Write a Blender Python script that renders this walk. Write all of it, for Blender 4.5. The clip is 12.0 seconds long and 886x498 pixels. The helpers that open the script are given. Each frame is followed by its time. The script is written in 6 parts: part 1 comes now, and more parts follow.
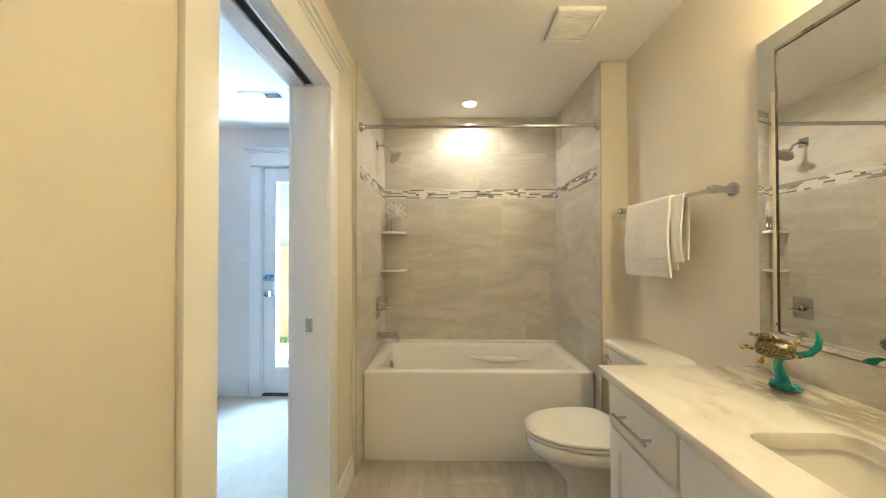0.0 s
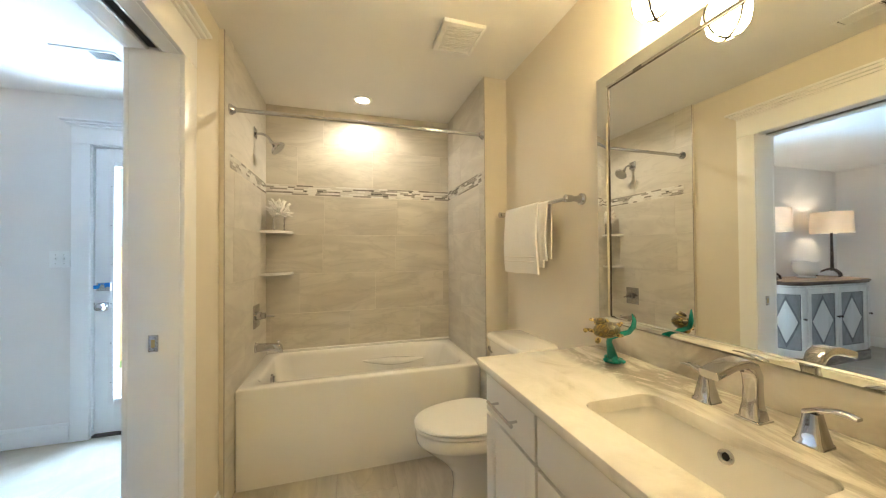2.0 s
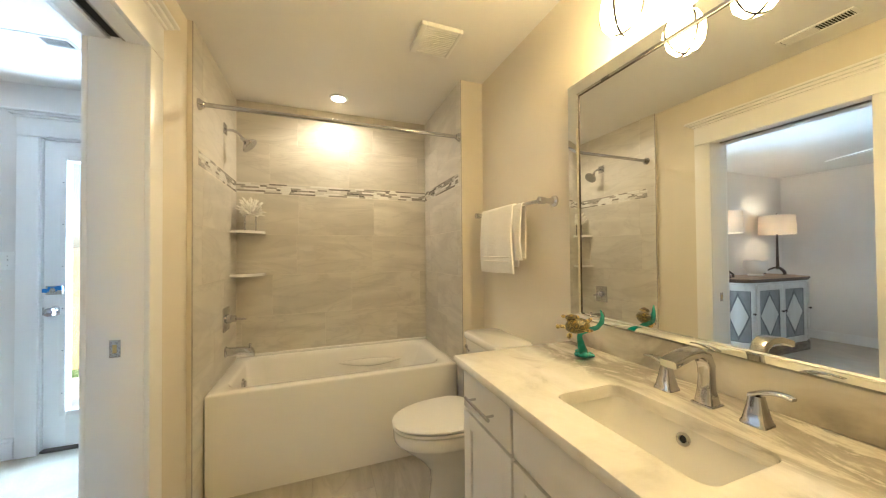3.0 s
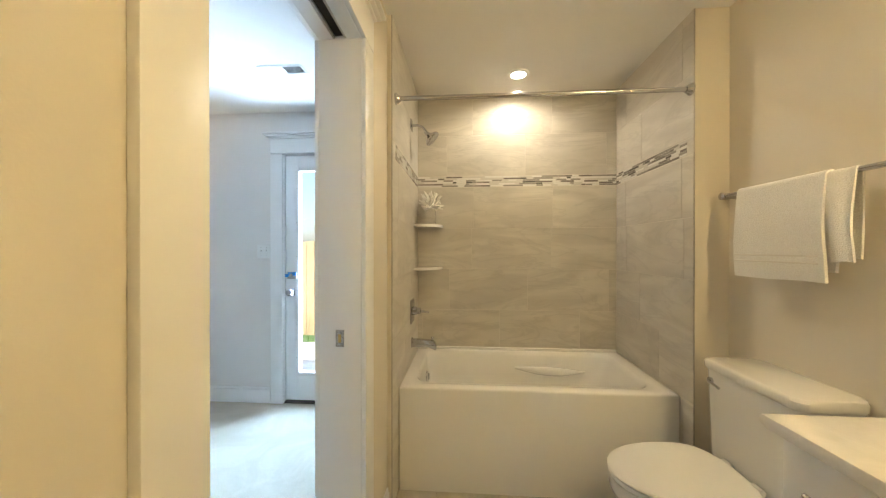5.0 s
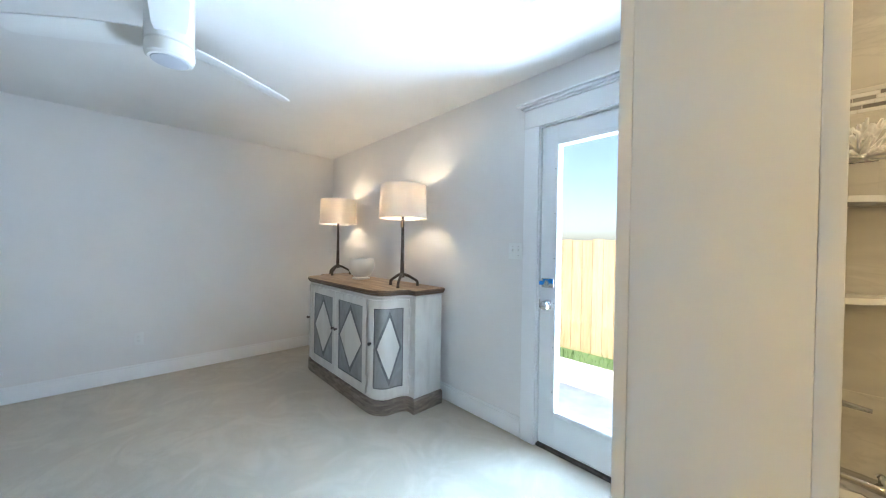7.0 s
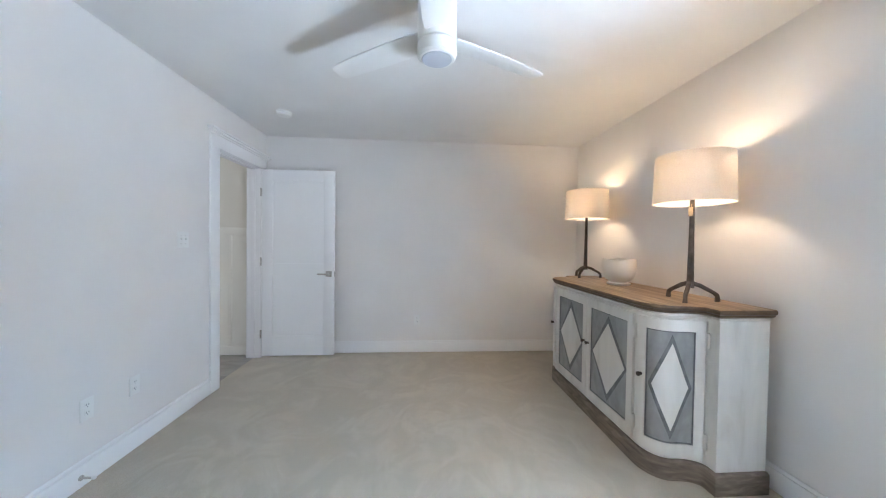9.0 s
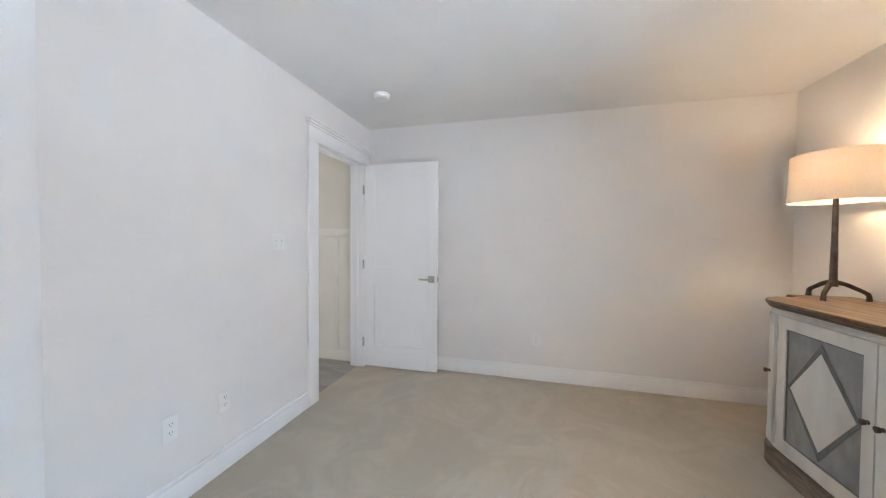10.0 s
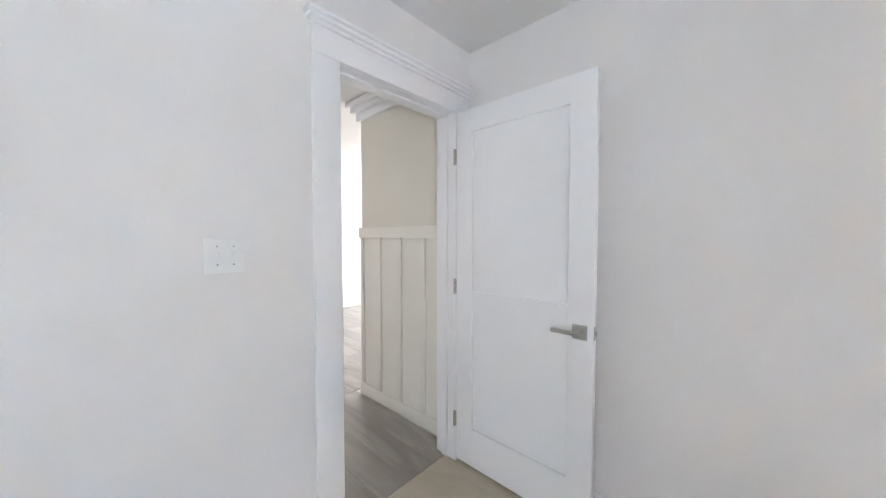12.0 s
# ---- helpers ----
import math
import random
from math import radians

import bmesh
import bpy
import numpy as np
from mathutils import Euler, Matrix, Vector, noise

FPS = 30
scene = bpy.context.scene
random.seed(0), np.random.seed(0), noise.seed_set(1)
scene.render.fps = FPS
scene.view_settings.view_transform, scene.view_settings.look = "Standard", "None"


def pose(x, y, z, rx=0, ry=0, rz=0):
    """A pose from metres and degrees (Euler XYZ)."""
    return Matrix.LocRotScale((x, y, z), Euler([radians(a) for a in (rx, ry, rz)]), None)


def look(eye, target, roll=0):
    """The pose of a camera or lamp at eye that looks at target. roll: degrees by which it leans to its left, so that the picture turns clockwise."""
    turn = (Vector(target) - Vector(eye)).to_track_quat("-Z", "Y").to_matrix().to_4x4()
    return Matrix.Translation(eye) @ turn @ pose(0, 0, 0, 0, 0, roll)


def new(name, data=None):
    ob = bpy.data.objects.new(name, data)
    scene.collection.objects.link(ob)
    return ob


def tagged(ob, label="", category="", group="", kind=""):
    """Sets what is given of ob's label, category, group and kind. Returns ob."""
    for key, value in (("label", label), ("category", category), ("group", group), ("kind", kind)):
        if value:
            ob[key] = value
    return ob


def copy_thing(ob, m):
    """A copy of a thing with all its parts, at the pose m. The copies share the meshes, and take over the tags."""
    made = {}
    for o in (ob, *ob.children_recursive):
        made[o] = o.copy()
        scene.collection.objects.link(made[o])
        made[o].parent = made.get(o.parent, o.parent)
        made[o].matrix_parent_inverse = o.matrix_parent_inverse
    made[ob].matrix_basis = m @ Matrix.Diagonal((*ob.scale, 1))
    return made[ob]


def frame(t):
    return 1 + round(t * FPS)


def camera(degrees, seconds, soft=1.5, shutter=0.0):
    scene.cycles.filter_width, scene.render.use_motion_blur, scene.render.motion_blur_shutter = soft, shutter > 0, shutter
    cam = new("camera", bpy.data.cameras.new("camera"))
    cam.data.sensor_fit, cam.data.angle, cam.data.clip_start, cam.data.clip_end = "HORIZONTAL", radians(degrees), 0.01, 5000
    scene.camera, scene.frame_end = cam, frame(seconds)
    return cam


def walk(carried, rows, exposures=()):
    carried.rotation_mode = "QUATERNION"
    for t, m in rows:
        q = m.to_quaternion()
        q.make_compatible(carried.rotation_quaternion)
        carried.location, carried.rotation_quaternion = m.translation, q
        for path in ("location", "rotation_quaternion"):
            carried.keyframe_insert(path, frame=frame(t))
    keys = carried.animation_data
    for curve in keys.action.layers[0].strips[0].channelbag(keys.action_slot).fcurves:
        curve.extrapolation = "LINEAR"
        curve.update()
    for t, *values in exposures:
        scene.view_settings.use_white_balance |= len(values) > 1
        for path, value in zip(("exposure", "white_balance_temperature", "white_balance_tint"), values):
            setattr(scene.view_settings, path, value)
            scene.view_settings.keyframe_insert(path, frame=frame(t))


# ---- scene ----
cam = camera(107.5, 12.0, soft=1.15)
PATH = [
    (0, (0.153, -0.05, 1.308), (0.122, 1.949, 1.329), -0.1),
    (0.5, (0.164, -0.046, 1.309), (0.257, 1.952, 1.327), -0.2),
    (1, (0.172, -0.048, 1.31), (0.418, 1.937, 1.328), -0.3),
    (1.5, (0.193, -0.045, 1.307), (0.591, 1.915, 1.327), -0.3),
    (2, (0.217, -0.039, 1.305), (0.776, 1.881, 1.33), -0.4),
    (2.5, (0.223, -0.052, 1.301), (0.913, 1.825, 1.332), -0.5),
    (2.7, (0.215, -0.056, 1.303), (0.931, 1.811, 1.333), -0.5),
    (4.3, (0.100, -0.008, 1.294), (0.376, 1.972, 1.300), -0.2),
    (4.5, (0.055, 0.062, 1.294), (0.224, 2.055, 1.298), -0.1),
    (5, (-0.023, 0.268, 1.307), (-0.163, 2.263, 1.302), 0.0),
    (5.5, (-0.064, 0.477, 1.317), (-0.537, 2.420, 1.300), 0.0),
    (6, (-0.12, 0.711, 1.307), (-0.957, 2.527, 1.293), 0.5),
    (6.5, (-0.27, 0.892, 1.307), (-1.448, 2.508, 1.287), 0.7),
    (6.7, (-0.345, 0.930, 1.309), (-1.643, 2.451, 1.289), 0.8),
    (8.3, (-0.642, 1.085, 1.299), (-2.526, 1.754, 1.270), 0.8),
    (8.5, (-0.7, 1.064, 1.297), (-2.626, 1.602, 1.266), 0.8),
    (9, (-0.85, 1.017, 1.28), (-2.845, 1.161, 1.242), 0.8),
    (9.5, (-1.161, 0.981, 1.299), (-3.14, 0.699, 1.253), 0.7),
    (10, (-1.519, 0.922, 1.281), (-3.452, 0.413, 1.237), 0.4),
    (10.5, (-1.905, 0.888, 1.316), (-3.748, 0.111, 1.264), 0.4),
    (11, (-2.314, 0.792, 1.349), (-4.033, -0.227, 1.268), 0.4),
    (11.5, (-2.695, 0.678, 1.337), (-4.308, -0.502, 1.258), 0.3),
    (12, (-3.055, 0.541, 1.337), (-4.523, -0.815, 1.264), 0.0),
]
walk(cam, [(t, look(eye, target, roll)) for t, eye, target, roll in PATH],
     exposures=[(0.0, 2.06, 5550, 10), (1.5, 2.08, 5700, 10), (2.5, 2.15, 5950, 10), (4.4, 2.08, 6100, 10), (5.0, 1.93, 6000, 10), (5.5, 1.86, 5750, 10), (6.0, 1.90, 5750, 9), (6.5, 2.06, 5800, 9), (8.3, 1.78, 6050, 17), (8.8, 1.94, 6250, 17), (9.5, 2.22, 6750, 19), (10.5, 2.22, 6950, 20), (11.2, 2.27, 6900, 20), (12.0, 2.31, 6900, 20)])

# ---- world, sun, large lights ----
world = bpy.data.worlds.new("sky")
scene.world = world
world.use_nodes = True
wn = world.node_tree
sky = wn.nodes.new("ShaderNodeTexSky")
sky.sky_type = 'NISHITA'
sky.sun_disc = False
sky.sun_elevation = radians(48)
sky.sun_rotation = radians(243)
sky.dust_density = 2.0
sky.ozone_density = 0.6
wn.links.new(sky.outputs[0], wn.nodes["Background"].inputs[0])
wn.nodes["Background"].inputs[1].default_value = 0.08

sun_data = bpy.data.lights.new("sun", 'SUN')
sun_data.energy = 5.0
sun_data.angle = radians(0.5)
sun_data.color = (1.0, 0.95, 0.87)
sun = new("sun", sun_data)
sun.matrix_world = look((-7.0, -0.5, 7.5), (-1.0, 2.6, 0.0))


def area_lamp(name, eye, target, width, height, watts, colour, spread=180):
    d = bpy.data.lights.new(name, 'AREA')
    d.shape, d.size, d.size_y, d.energy, d.color = 'RECTANGLE', width, height, watts, colour
    d.spread = radians(spread)
    o = new(name, d)
    o.matrix_world = look(eye, target)
    return o


def point_lamp(name, at, watts, colour, radius):
    d = bpy.data.lights.new(name, 'POINT')
    d.energy, d.color, d.shadow_soft_size = watts, colour, radius
    o = new(name, d)
    o.location = at
    return o


WARM = (1.0, 0.82, 0.57)
DAY = (0.47, 0.73, 1.0)
# area lamps standing in for daylight through the glazed door and the far room's window
area_lamp("door_daylight", (-1.00, 3.475, 1.95), (-1.75, 2.175, 0.0), 0.62, 1.2, 13, DAY, 95)
# added upward fill in place of light bounced off the sunlit patio
area_lamp("door_daylight_low", (-0.85, 3.625, 0.12), (-2.50, 2.25, 2.25), 0.75, 0.8, 17.5, (0.64, 0.82, 1.0), 100)
# added fill lamp that brightens the west wall, no source of its own
area_lamp("door_daylight_side", (-0.84, 3.20, 1.15), (-4.60, 1.10, 1.25), 0.5, 1.5, 2.2, (0.80, 0.90, 1.0), 80)
area_lamp("far_room_daylight", (-7.9, -3.6, 1.5), (-4.0, -3.4, 0.9), 1.5, 1.5, 26, (0.8, 0.9, 1.0))
# ceiling spot over the bath
spot = bpy.data.lights.new("can_spot", 'SPOT')
spot.energy, spot.color, spot.spot_size, spot.spot_blend, spot.shadow_soft_size = 5.7, WARM, radians(172), 0.6, 0.022
new("can_spot", spot).matrix_world = look((0.322, 2.440, 2.435), (0.322, 2.466, 0.0))

# ---- materials ----


class Mat:
    """A node material with a principled shader and a few mixing helpers."""

    def __init__(self, name, rough=0.5, metal=0.0, coat=0.0, colour=(0.8, 0.8, 0.8)):
        self.m = bpy.data.materials.new(name)
        self.m.use_nodes = True
        self.t = self.m.node_tree
        self.b = self.t.nodes["Principled BSDF"]
        self.b.inputs["Roughness"].default_value = rough
        self.b.inputs["Metallic"].default_value = metal
        self.b.inputs["Coat Weight"].default_value = coat
        self.b.inputs["Base Color"].default_value = (*colour, 1)
        self.coords = self.t.nodes.new("ShaderNodeTexCoord").outputs["Object"]

    def link(self, a, b):
        self.t.links.new(a, b)

    def mapped(self, scale=(1, 1, 1), turn=(0, 0, 0), move=None):
        n = self.t.nodes.new("ShaderNodeMapping")
        n.inputs["Scale"].default_value = scale
        n.inputs["Rotation"].default_value = [radians(a) for a in turn]
        self.link(self.coords, n.inputs["Vector"])
        if move is not None:
            self.link(move, n.inputs["Location"])
        return n.outputs[0]

    def noise(self, scale, detail=4, vec=None, distortion=0.0, rough=0.5):
        n = self.t.nodes.new("ShaderNodeTexNoise")
        n.inputs["Scale"].default_value = scale
        n.inputs["Detail"].default_value = detail
        n.inputs["Roughness"].default_value = rough
        n.inputs["Distortion"].default_value = distortion
        self.link(vec if vec is not None else self.coords, n.inputs["Vector"])
        return n.outputs["Fac"]

    def wave(self, scale, vec=None, distortion=2.0, detail=2, direction='Y'):
        n = self.t.nodes.new("ShaderNodeTexWave")
        n.bands_direction = direction
        n.inputs["Scale"].default_value = scale
        n.inputs["Distortion"].default_value = distortion
        n.inputs["Detail"].default_value = detail
        self.link(vec if vec is not None else self.coords, n.inputs["Vector"])
        return n.outputs["Fac"]

    def ramp(self, fac, stops):
        n = self.t.nodes.new("ShaderNodeValToRGB")
        e = n.color_ramp.elements
        while len(e) < len(stops):
            e.new(0.5)
        for el, (p, c) in zip(e, stops):
            el.position, el.color = p, (*c, 1)
        self.link(fac, n.inputs[0])
        return n.outputs[0]

    def mix(self, fac, a, b, mode='MIX'):
        n = self.t.nodes.new("ShaderNodeMix")
        n.data_type, n.blend_type = 'RGBA', mode
        for v, s in ((fac, n.inputs[0]), (a, n.inputs[6]), (b, n.inputs[7])):
            if isinstance(v, float):
                s.default_value = v
            elif isinstance(v, tuple):
                s.default_value = (*v, 1)
            else:
                self.link(v, s)
        return n.outputs[2]

    def random(self):
        n = self.t.nodes.new("ShaderNodeObjectInfo")
        return n.outputs["Random"]

    def colour(self, c):
        self.link(c, self.b.inputs["Base Color"])
        return self

    def rough(self, fac, low, high):
        n = self.t.nodes.new("ShaderNodeMapRange")
        n.inputs["To Min"].default_value, n.inputs["To Max"].default_value = low, high
        self.link(fac, n.inputs["Value"])
        self.link(n.outputs[0], self.b.inputs["Roughness"])
        return self

    def bump(self, h, strength=0.1, distance=0.002):
        n = self.t.nodes.new("ShaderNodeBump")
        n.inputs["Strength"].default_value = strength
        n.inputs["Distance"].default_value = distance
        self.link(h, n.inputs["Height"])
        self.link(n.outputs[0], self.b.inputs["Normal"])
        return self


def paint(name, c, rough=0.6, grain=260, strength=0.12, vary=0.03):
    m = Mat(name, rough)
    d = tuple(max(0, v - vary) for v in c)
    m.colour(m.ramp(m.noise(2.2, 5), [(0.35, d), (0.65, c)]))
    return m.bump(m.noise(grain, 3), strength, 0.0015).m


WALL_BATH = paint("bath_wall_paint", (0.74, 0.69, 0.59), 0.55)
WALL_BED = paint("bedroom_wall_paint", (0.80, 0.78, 0.76), 0.6)
WALL_HALL = paint("hall_wall_paint", (0.74, 0.70, 0.61), 0.6)
CEIL = paint("ceiling_paint", (0.80, 0.79, 0.77), 0.75)
WAINSCOT = paint("cream_wainscot_paint", (0.78, 0.75, 0.67), 0.35, 60, 0.05, 0.02)
TRIM = paint("white_trim_paint", (0.86, 0.86, 0.855), 0.32, 60, 0.05, 0.02)
DOOR_W = paint("white_door_paint", (0.87, 0.875, 0.875), 0.38, 90, 0.05, 0.02)
PLASTIC = paint("white_plastic", (0.82, 0.82, 0.80), 0.35, 400, 0.03, 0.01)
VAN_W = paint("white_vanity_lacquer", (0.80, 0.79, 0.77), 0.3, 80, 0.03, 0.015)


def tile_mat(name, light, dark, rough, scale, turn):
    m = Mat(name, rough)
    rnd = m.random()
    sh = m.t.nodes.new("ShaderNodeVectorMath")
    sh.operation = 'SCALE'
    sh.inputs[0].default_value = (37.0, 19.0, 53.0)
    m.link(rnd, sh.inputs["Scale"])
    v = m.mapped(scale, turn, sh.outputs[0])
    streak = m.noise(2.0, 4, v, 1.4, 0.5)
    fine = m.noise(14.0, 5, v, 0.4)
    c = m.ramp(streak, [(0.32, dark), (0.5, tuple((a + b) / 2 for a, b in zip(light, dark))), (0.62, light)])
    c = m.mix(0.07, c, m.ramp(fine, [(0.3, dark), (0.7, light)]))
    c = m.mix(m.ramp(rnd, [(0.0, (0, 0, 0)), (1.0, (0.10, 0.10, 0.10))]), c, dark)
    vein = m.noise(1.7, 9, v, 1.6, 0.58)
    c = m.mix(m.ramp(vein, [(0.47, (0, 0, 0)), (0.50, (0.26, 0.26, 0.26)), (0.535, (0, 0, 0))]), c, tuple(0.72 * q for q in dark))
    m.colour(c)
    m.rough(fine, rough - 0.05, rough + 0.1)
    return m.bump(fine, 0.05, 0.001).m


TILE_X = tile_mat("wall_tile_along_x", (0.65, 0.615, 0.54), (0.52, 0.488, 0.425), 0.30, (0.7, 0.7, 2.6), (0, 24, 0))
TILE_Y = tile_mat("wall_tile_along_y", (0.65, 0.62, 0.555), (0.53, 0.50, 0.445), 0.30, (0.7, 0.7, 2.6), (22, 0, 0))
TILE_F = tile_mat("floor_tile", (0.58, 0.54, 0.47), (0.45, 0.42, 0.36), 0.35, (3.0, 0.6, 1.0), (0, 0, 10))
GROUT_F = paint("floor_grout", (0.36, 0.33, 0.29), 0.9, 500, 0.2)
GROUT = paint("grout", (0.70, 0.66, 0.59), 0.9, 500, 0.2)
PLANK = tile_mat("grey_wood_plank", (0.36, 0.33, 0.295), (0.23, 0.21, 0.185), 0.30, (2.6, 0.45, 1.0), (0, 0, 8))

m = Mat("mosaic_strip", 0.15, 0.0, 0.4)
n = m.t.nodes.new("ShaderNodeValToRGB")
n.color_ramp.interpolation = 'CONSTANT'
el = n.color_ramp.elements
for _ in range(3):
    el.new(0.5)
for e_, (p, c) in zip(el, [(0.0, (0.78, 0.77, 0.73)), (0.36, (0.34, 0.32, 0.29)), (0.57, (0.23, 0.21, 0.19)), (0.73, (0.64, 0.62, 0.57)), (0.92, (0.13, 0.12, 0.11))]):
    e_.position, e_.color = p, (*c, 1)
m.link(m.random(), n.inputs[0])
m.colour(n.outputs[0])
MOSAIC = m.m

m = Mat("carpet", 0.95)
tuft = m.noise(190, 3)
patch = m.noise(2.6, 6, None, 1.6, 0.65)
c = m.ramp(tuft, [(0.25, (0.40, 0.345, 0.262)), (0.75, (0.60, 0.53, 0.42))])
m.colour(m.mix(m.ramp(patch, [(0.38, (0, 0, 0)), (0.56, (0.50, 0.50, 0.50))]), c, (0.38, 0.325, 0.245)))
m.b.inputs["Sheen Weight"].default_value = 0.25
CARPET = m.bump(tuft, 0.3, 0.005).m

CHROME = Mat("chrome", 0.06, 1.0, 0, (0.56, 0.56, 0.58)).m
m = Mat("brushed_nickel", 0.28, 1.0, 0, (0.52, 0.50, 0.47))
m.rough(m.noise(300, 2), 0.2, 0.36)
NICKEL = m.m
m = Mat("dark_bronze", 0.45, 0.8, 0, (0.10, 0.085, 0.075))
m.colour(m.ramp(m.noise(30, 4), [(0.3, (0.07, 0.06, 0.055)), (0.7, (0.15, 0.125, 0.11))]))
BRONZE = m.bump(m.noise(60, 3), 0.2, 0.002).m
CAGE = Mat("black_wire", 0.6, 0, 0, (0.025, 0.02, 0.015)).m
SPRAY = Mat("spray_face_grey", 0.35, 0.4, 0, (0.34, 0.33, 0.31)).m
BRASS = Mat("brass", 0.35, 1.0, 0, (0.55, 0.38, 0.14)).m
# near-black for shade inside openings, put in as colour; also the mirror backing
DARK = Mat("dark_gap", 0.8, 0, 0, (0.02, 0.02, 0.02)).m
MIRROR = Mat("mirror_silver", 0.012, 1.0, 0, (0.86, 0.88, 0.87)).m
PORCELAIN = Mat("porcelain", 0.10, 0, 0.5, (0.80, 0.79, 0.76)).m
ACRYLIC = Mat("white_acrylic", 0.14, 0, 0.3, (0.82, 0.81, 0.78)).m

m = Mat("marble", 0.12, 0, 0.3)
v = m.mapped((2.7, 1.0, 3.0), (0, 0, 9))
veins = m.noise(2.2, 10, v, 1.0, 0.68)
fine = m.noise(7.0, 8, v, 2.2, 0.6)
c = m.ramp(veins, [(0.34, (0.76, 0.74, 0.69)), (0.43, (0.60, 0.57, 0.51)), (0.49, (0.37, 0.345, 0.30)), (0.55, (0.30, 0.28, 0.24)), (0.61, (0.68, 0.65, 0.59)), (0.68, (0.50, 0.47, 0.41))])
c = m.mix(m.ramp(fine, [(0.52, (0, 0, 0)), (0.66, (0.35, 0.35, 0.35))]), c, (0.48, 0.44, 0.38))
# the slab is cut so that the dark vein runs along its back
sx = m.t.nodes.new("ShaderNodeSeparateXYZ")
m.link(m.coords, sx.inputs[0])
ad = m.t.nodes.new("ShaderNodeMath")
ad.operation = 'MULTIPLY_ADD'
ad.inputs[1].default_value = 0.28
m.link(m.noise(3.0, 4), ad.inputs[0])
m.link(sx.outputs["X"], ad.inputs[2])
cloud = m.ramp(m.noise(6.0, 7, None, 0.8, 0.58), [(0.30, (0.64, 0.62, 0.565)), (0.42, (0.79, 0.77, 0.715)), (0.58, (0.86, 0.84, 0.80))])
m.colour(m.mix(m.ramp(ad.outputs[0], [(0.18, (0.10, 0.10, 0.10)), (0.25, (0.9, 0.9, 0.9))]), cloud, c))
MARBLE = m.m
m = Mat("marble_backsplash", 0.12, 0, 0.3)
veins = m.noise(4.2, 7, m.mapped((1.0, 1.0, 1.5), (30, 0, 0)), 0.5, 0.52)
m.colour(m.ramp(veins, [(0.36, (0.40, 0.37, 0.31)), (0.46, (0.60, 0.565, 0.49)), (0.56, (0.72, 0.69, 0.62)), (0.70, (0.80, 0.775, 0.71))]))
BACKSPLASH = m.m

m = Mat("oak_top", 0.5)
v = m.mapped((0.9, 11.0, 11.0))
g = m.noise(3.0, 8, v, 0.35)
m.colour(m.ramp(g, [(0.3, (0.20, 0.125, 0.07)), (0.55, (0.36, 0.235, 0.135)), (0.75, (0.48, 0.34, 0.21))]))
OAK = m.bump(g, 0.2, 0.002).m
m = Mat("oak_edge", 0.45)
g = m.noise(14.0, 7, m.mapped((1.0, 1.0, 5.0)), 0.4)
m.colour(m.ramp(g, [(0.3, (0.07, 0.042, 0.024)), (0.6, (0.13, 0.082, 0.048)), (0.8, (0.22, 0.145, 0.09))]))
OAK_EDGE = m.bump(g, 0.25, 0.002).m
m = Mat("weathered_plinth", 0.7)
v = m.mapped((2.0, 2.0, 9.0))
g = m.noise(4.0, 7, v, 0.8)
m.colour(m.ramp(g, [(0.3, (0.13, 0.095, 0.07)), (0.6, (0.24, 0.19, 0.15)), (0.8, (0.34, 0.29, 0.24))]))
PLINTH = m.bump(g, 0.3, 0.002).m
m = Mat("whitewash", 0.6)
g = m.noise(9.0, 7, m.mapped((1, 1, 0.25)), 0.6)
m.colour(m.ramp(g, [(0.26, (0.57, 0.545, 0.50)), (0.42, (0.67, 0.65, 0.61)), (0.7, (0.75, 0.73, 0.69))]))
WHITEWASH = m.bump(g, 0.12, 0.001).m
m = Mat("grey_panel", 0.6)
g = m.noise(16.0, 6, m.mapped((1, 1, 0.5)), 0.4)
m.colour(m.ramp(g, [(0.3, (0.235, 0.24, 0.24)), (0.7, (0.33, 0.335, 0.33))]))
GREY = m.bump(g, 0.12, 0.001).m
m = Mat("dark_grey_line", 0.6)
m.colour(m.ramp(m.noise(25, 4), [(0.3, (0.11, 0.115, 0.12)), (0.7, (0.19, 0.195, 0.20))]))
GREYLINE = m.m

m = Mat("linen_shade", 0.9)
weave = m.noise(140, 3, m.mapped((1, 1, 3.0)))
m.colour(m.ramp(weave, [(0.3, (0.66, 0.61, 0.54)), (0.7, (0.80, 0.76, 0.69))]))
tr = m.t.nodes.new("ShaderNodeBsdfTranslucent")
tr.inputs[0].default_value = (0.86, 0.77, 0.66, 1)
ms = m.t.nodes.new("ShaderNodeMixShader")
ms.inputs[0].default_value = 0.28
m.link(m.b.outputs[0], ms.inputs[1])
m.link(tr.outputs[0], ms.inputs[2])
m.link(ms.outputs[0], m.t.nodes["Material Output"].inputs[0])
LINEN = m.bump(weave, 0.15, 0.001).m


def glowing(name, colour, strength):
    mm = bpy.data.materials.new(name)
    mm.use_nodes = True
    t_ = mm.node_tree
    b_ = t_.nodes["Principled BSDF"]
    b_.inputs["Base Color"].default_value = (0.8, 0.8, 0.8, 1)
    b_.inputs["Emission Color"].default_value = (*colour, 1)
    b_.inputs["Emission Strength"].default_value = strength
    return mm


BULB = glowing("lit_bulb", (1.0, 0.78, 0.51), 40.0)
GLOBE = glowing("lit_glass_globe", (1.0, 0.71, 0.31), 18.5)
CAN_LENS = glowing("lit_can_lens", (1.0, 0.88, 0.68), 6.0)

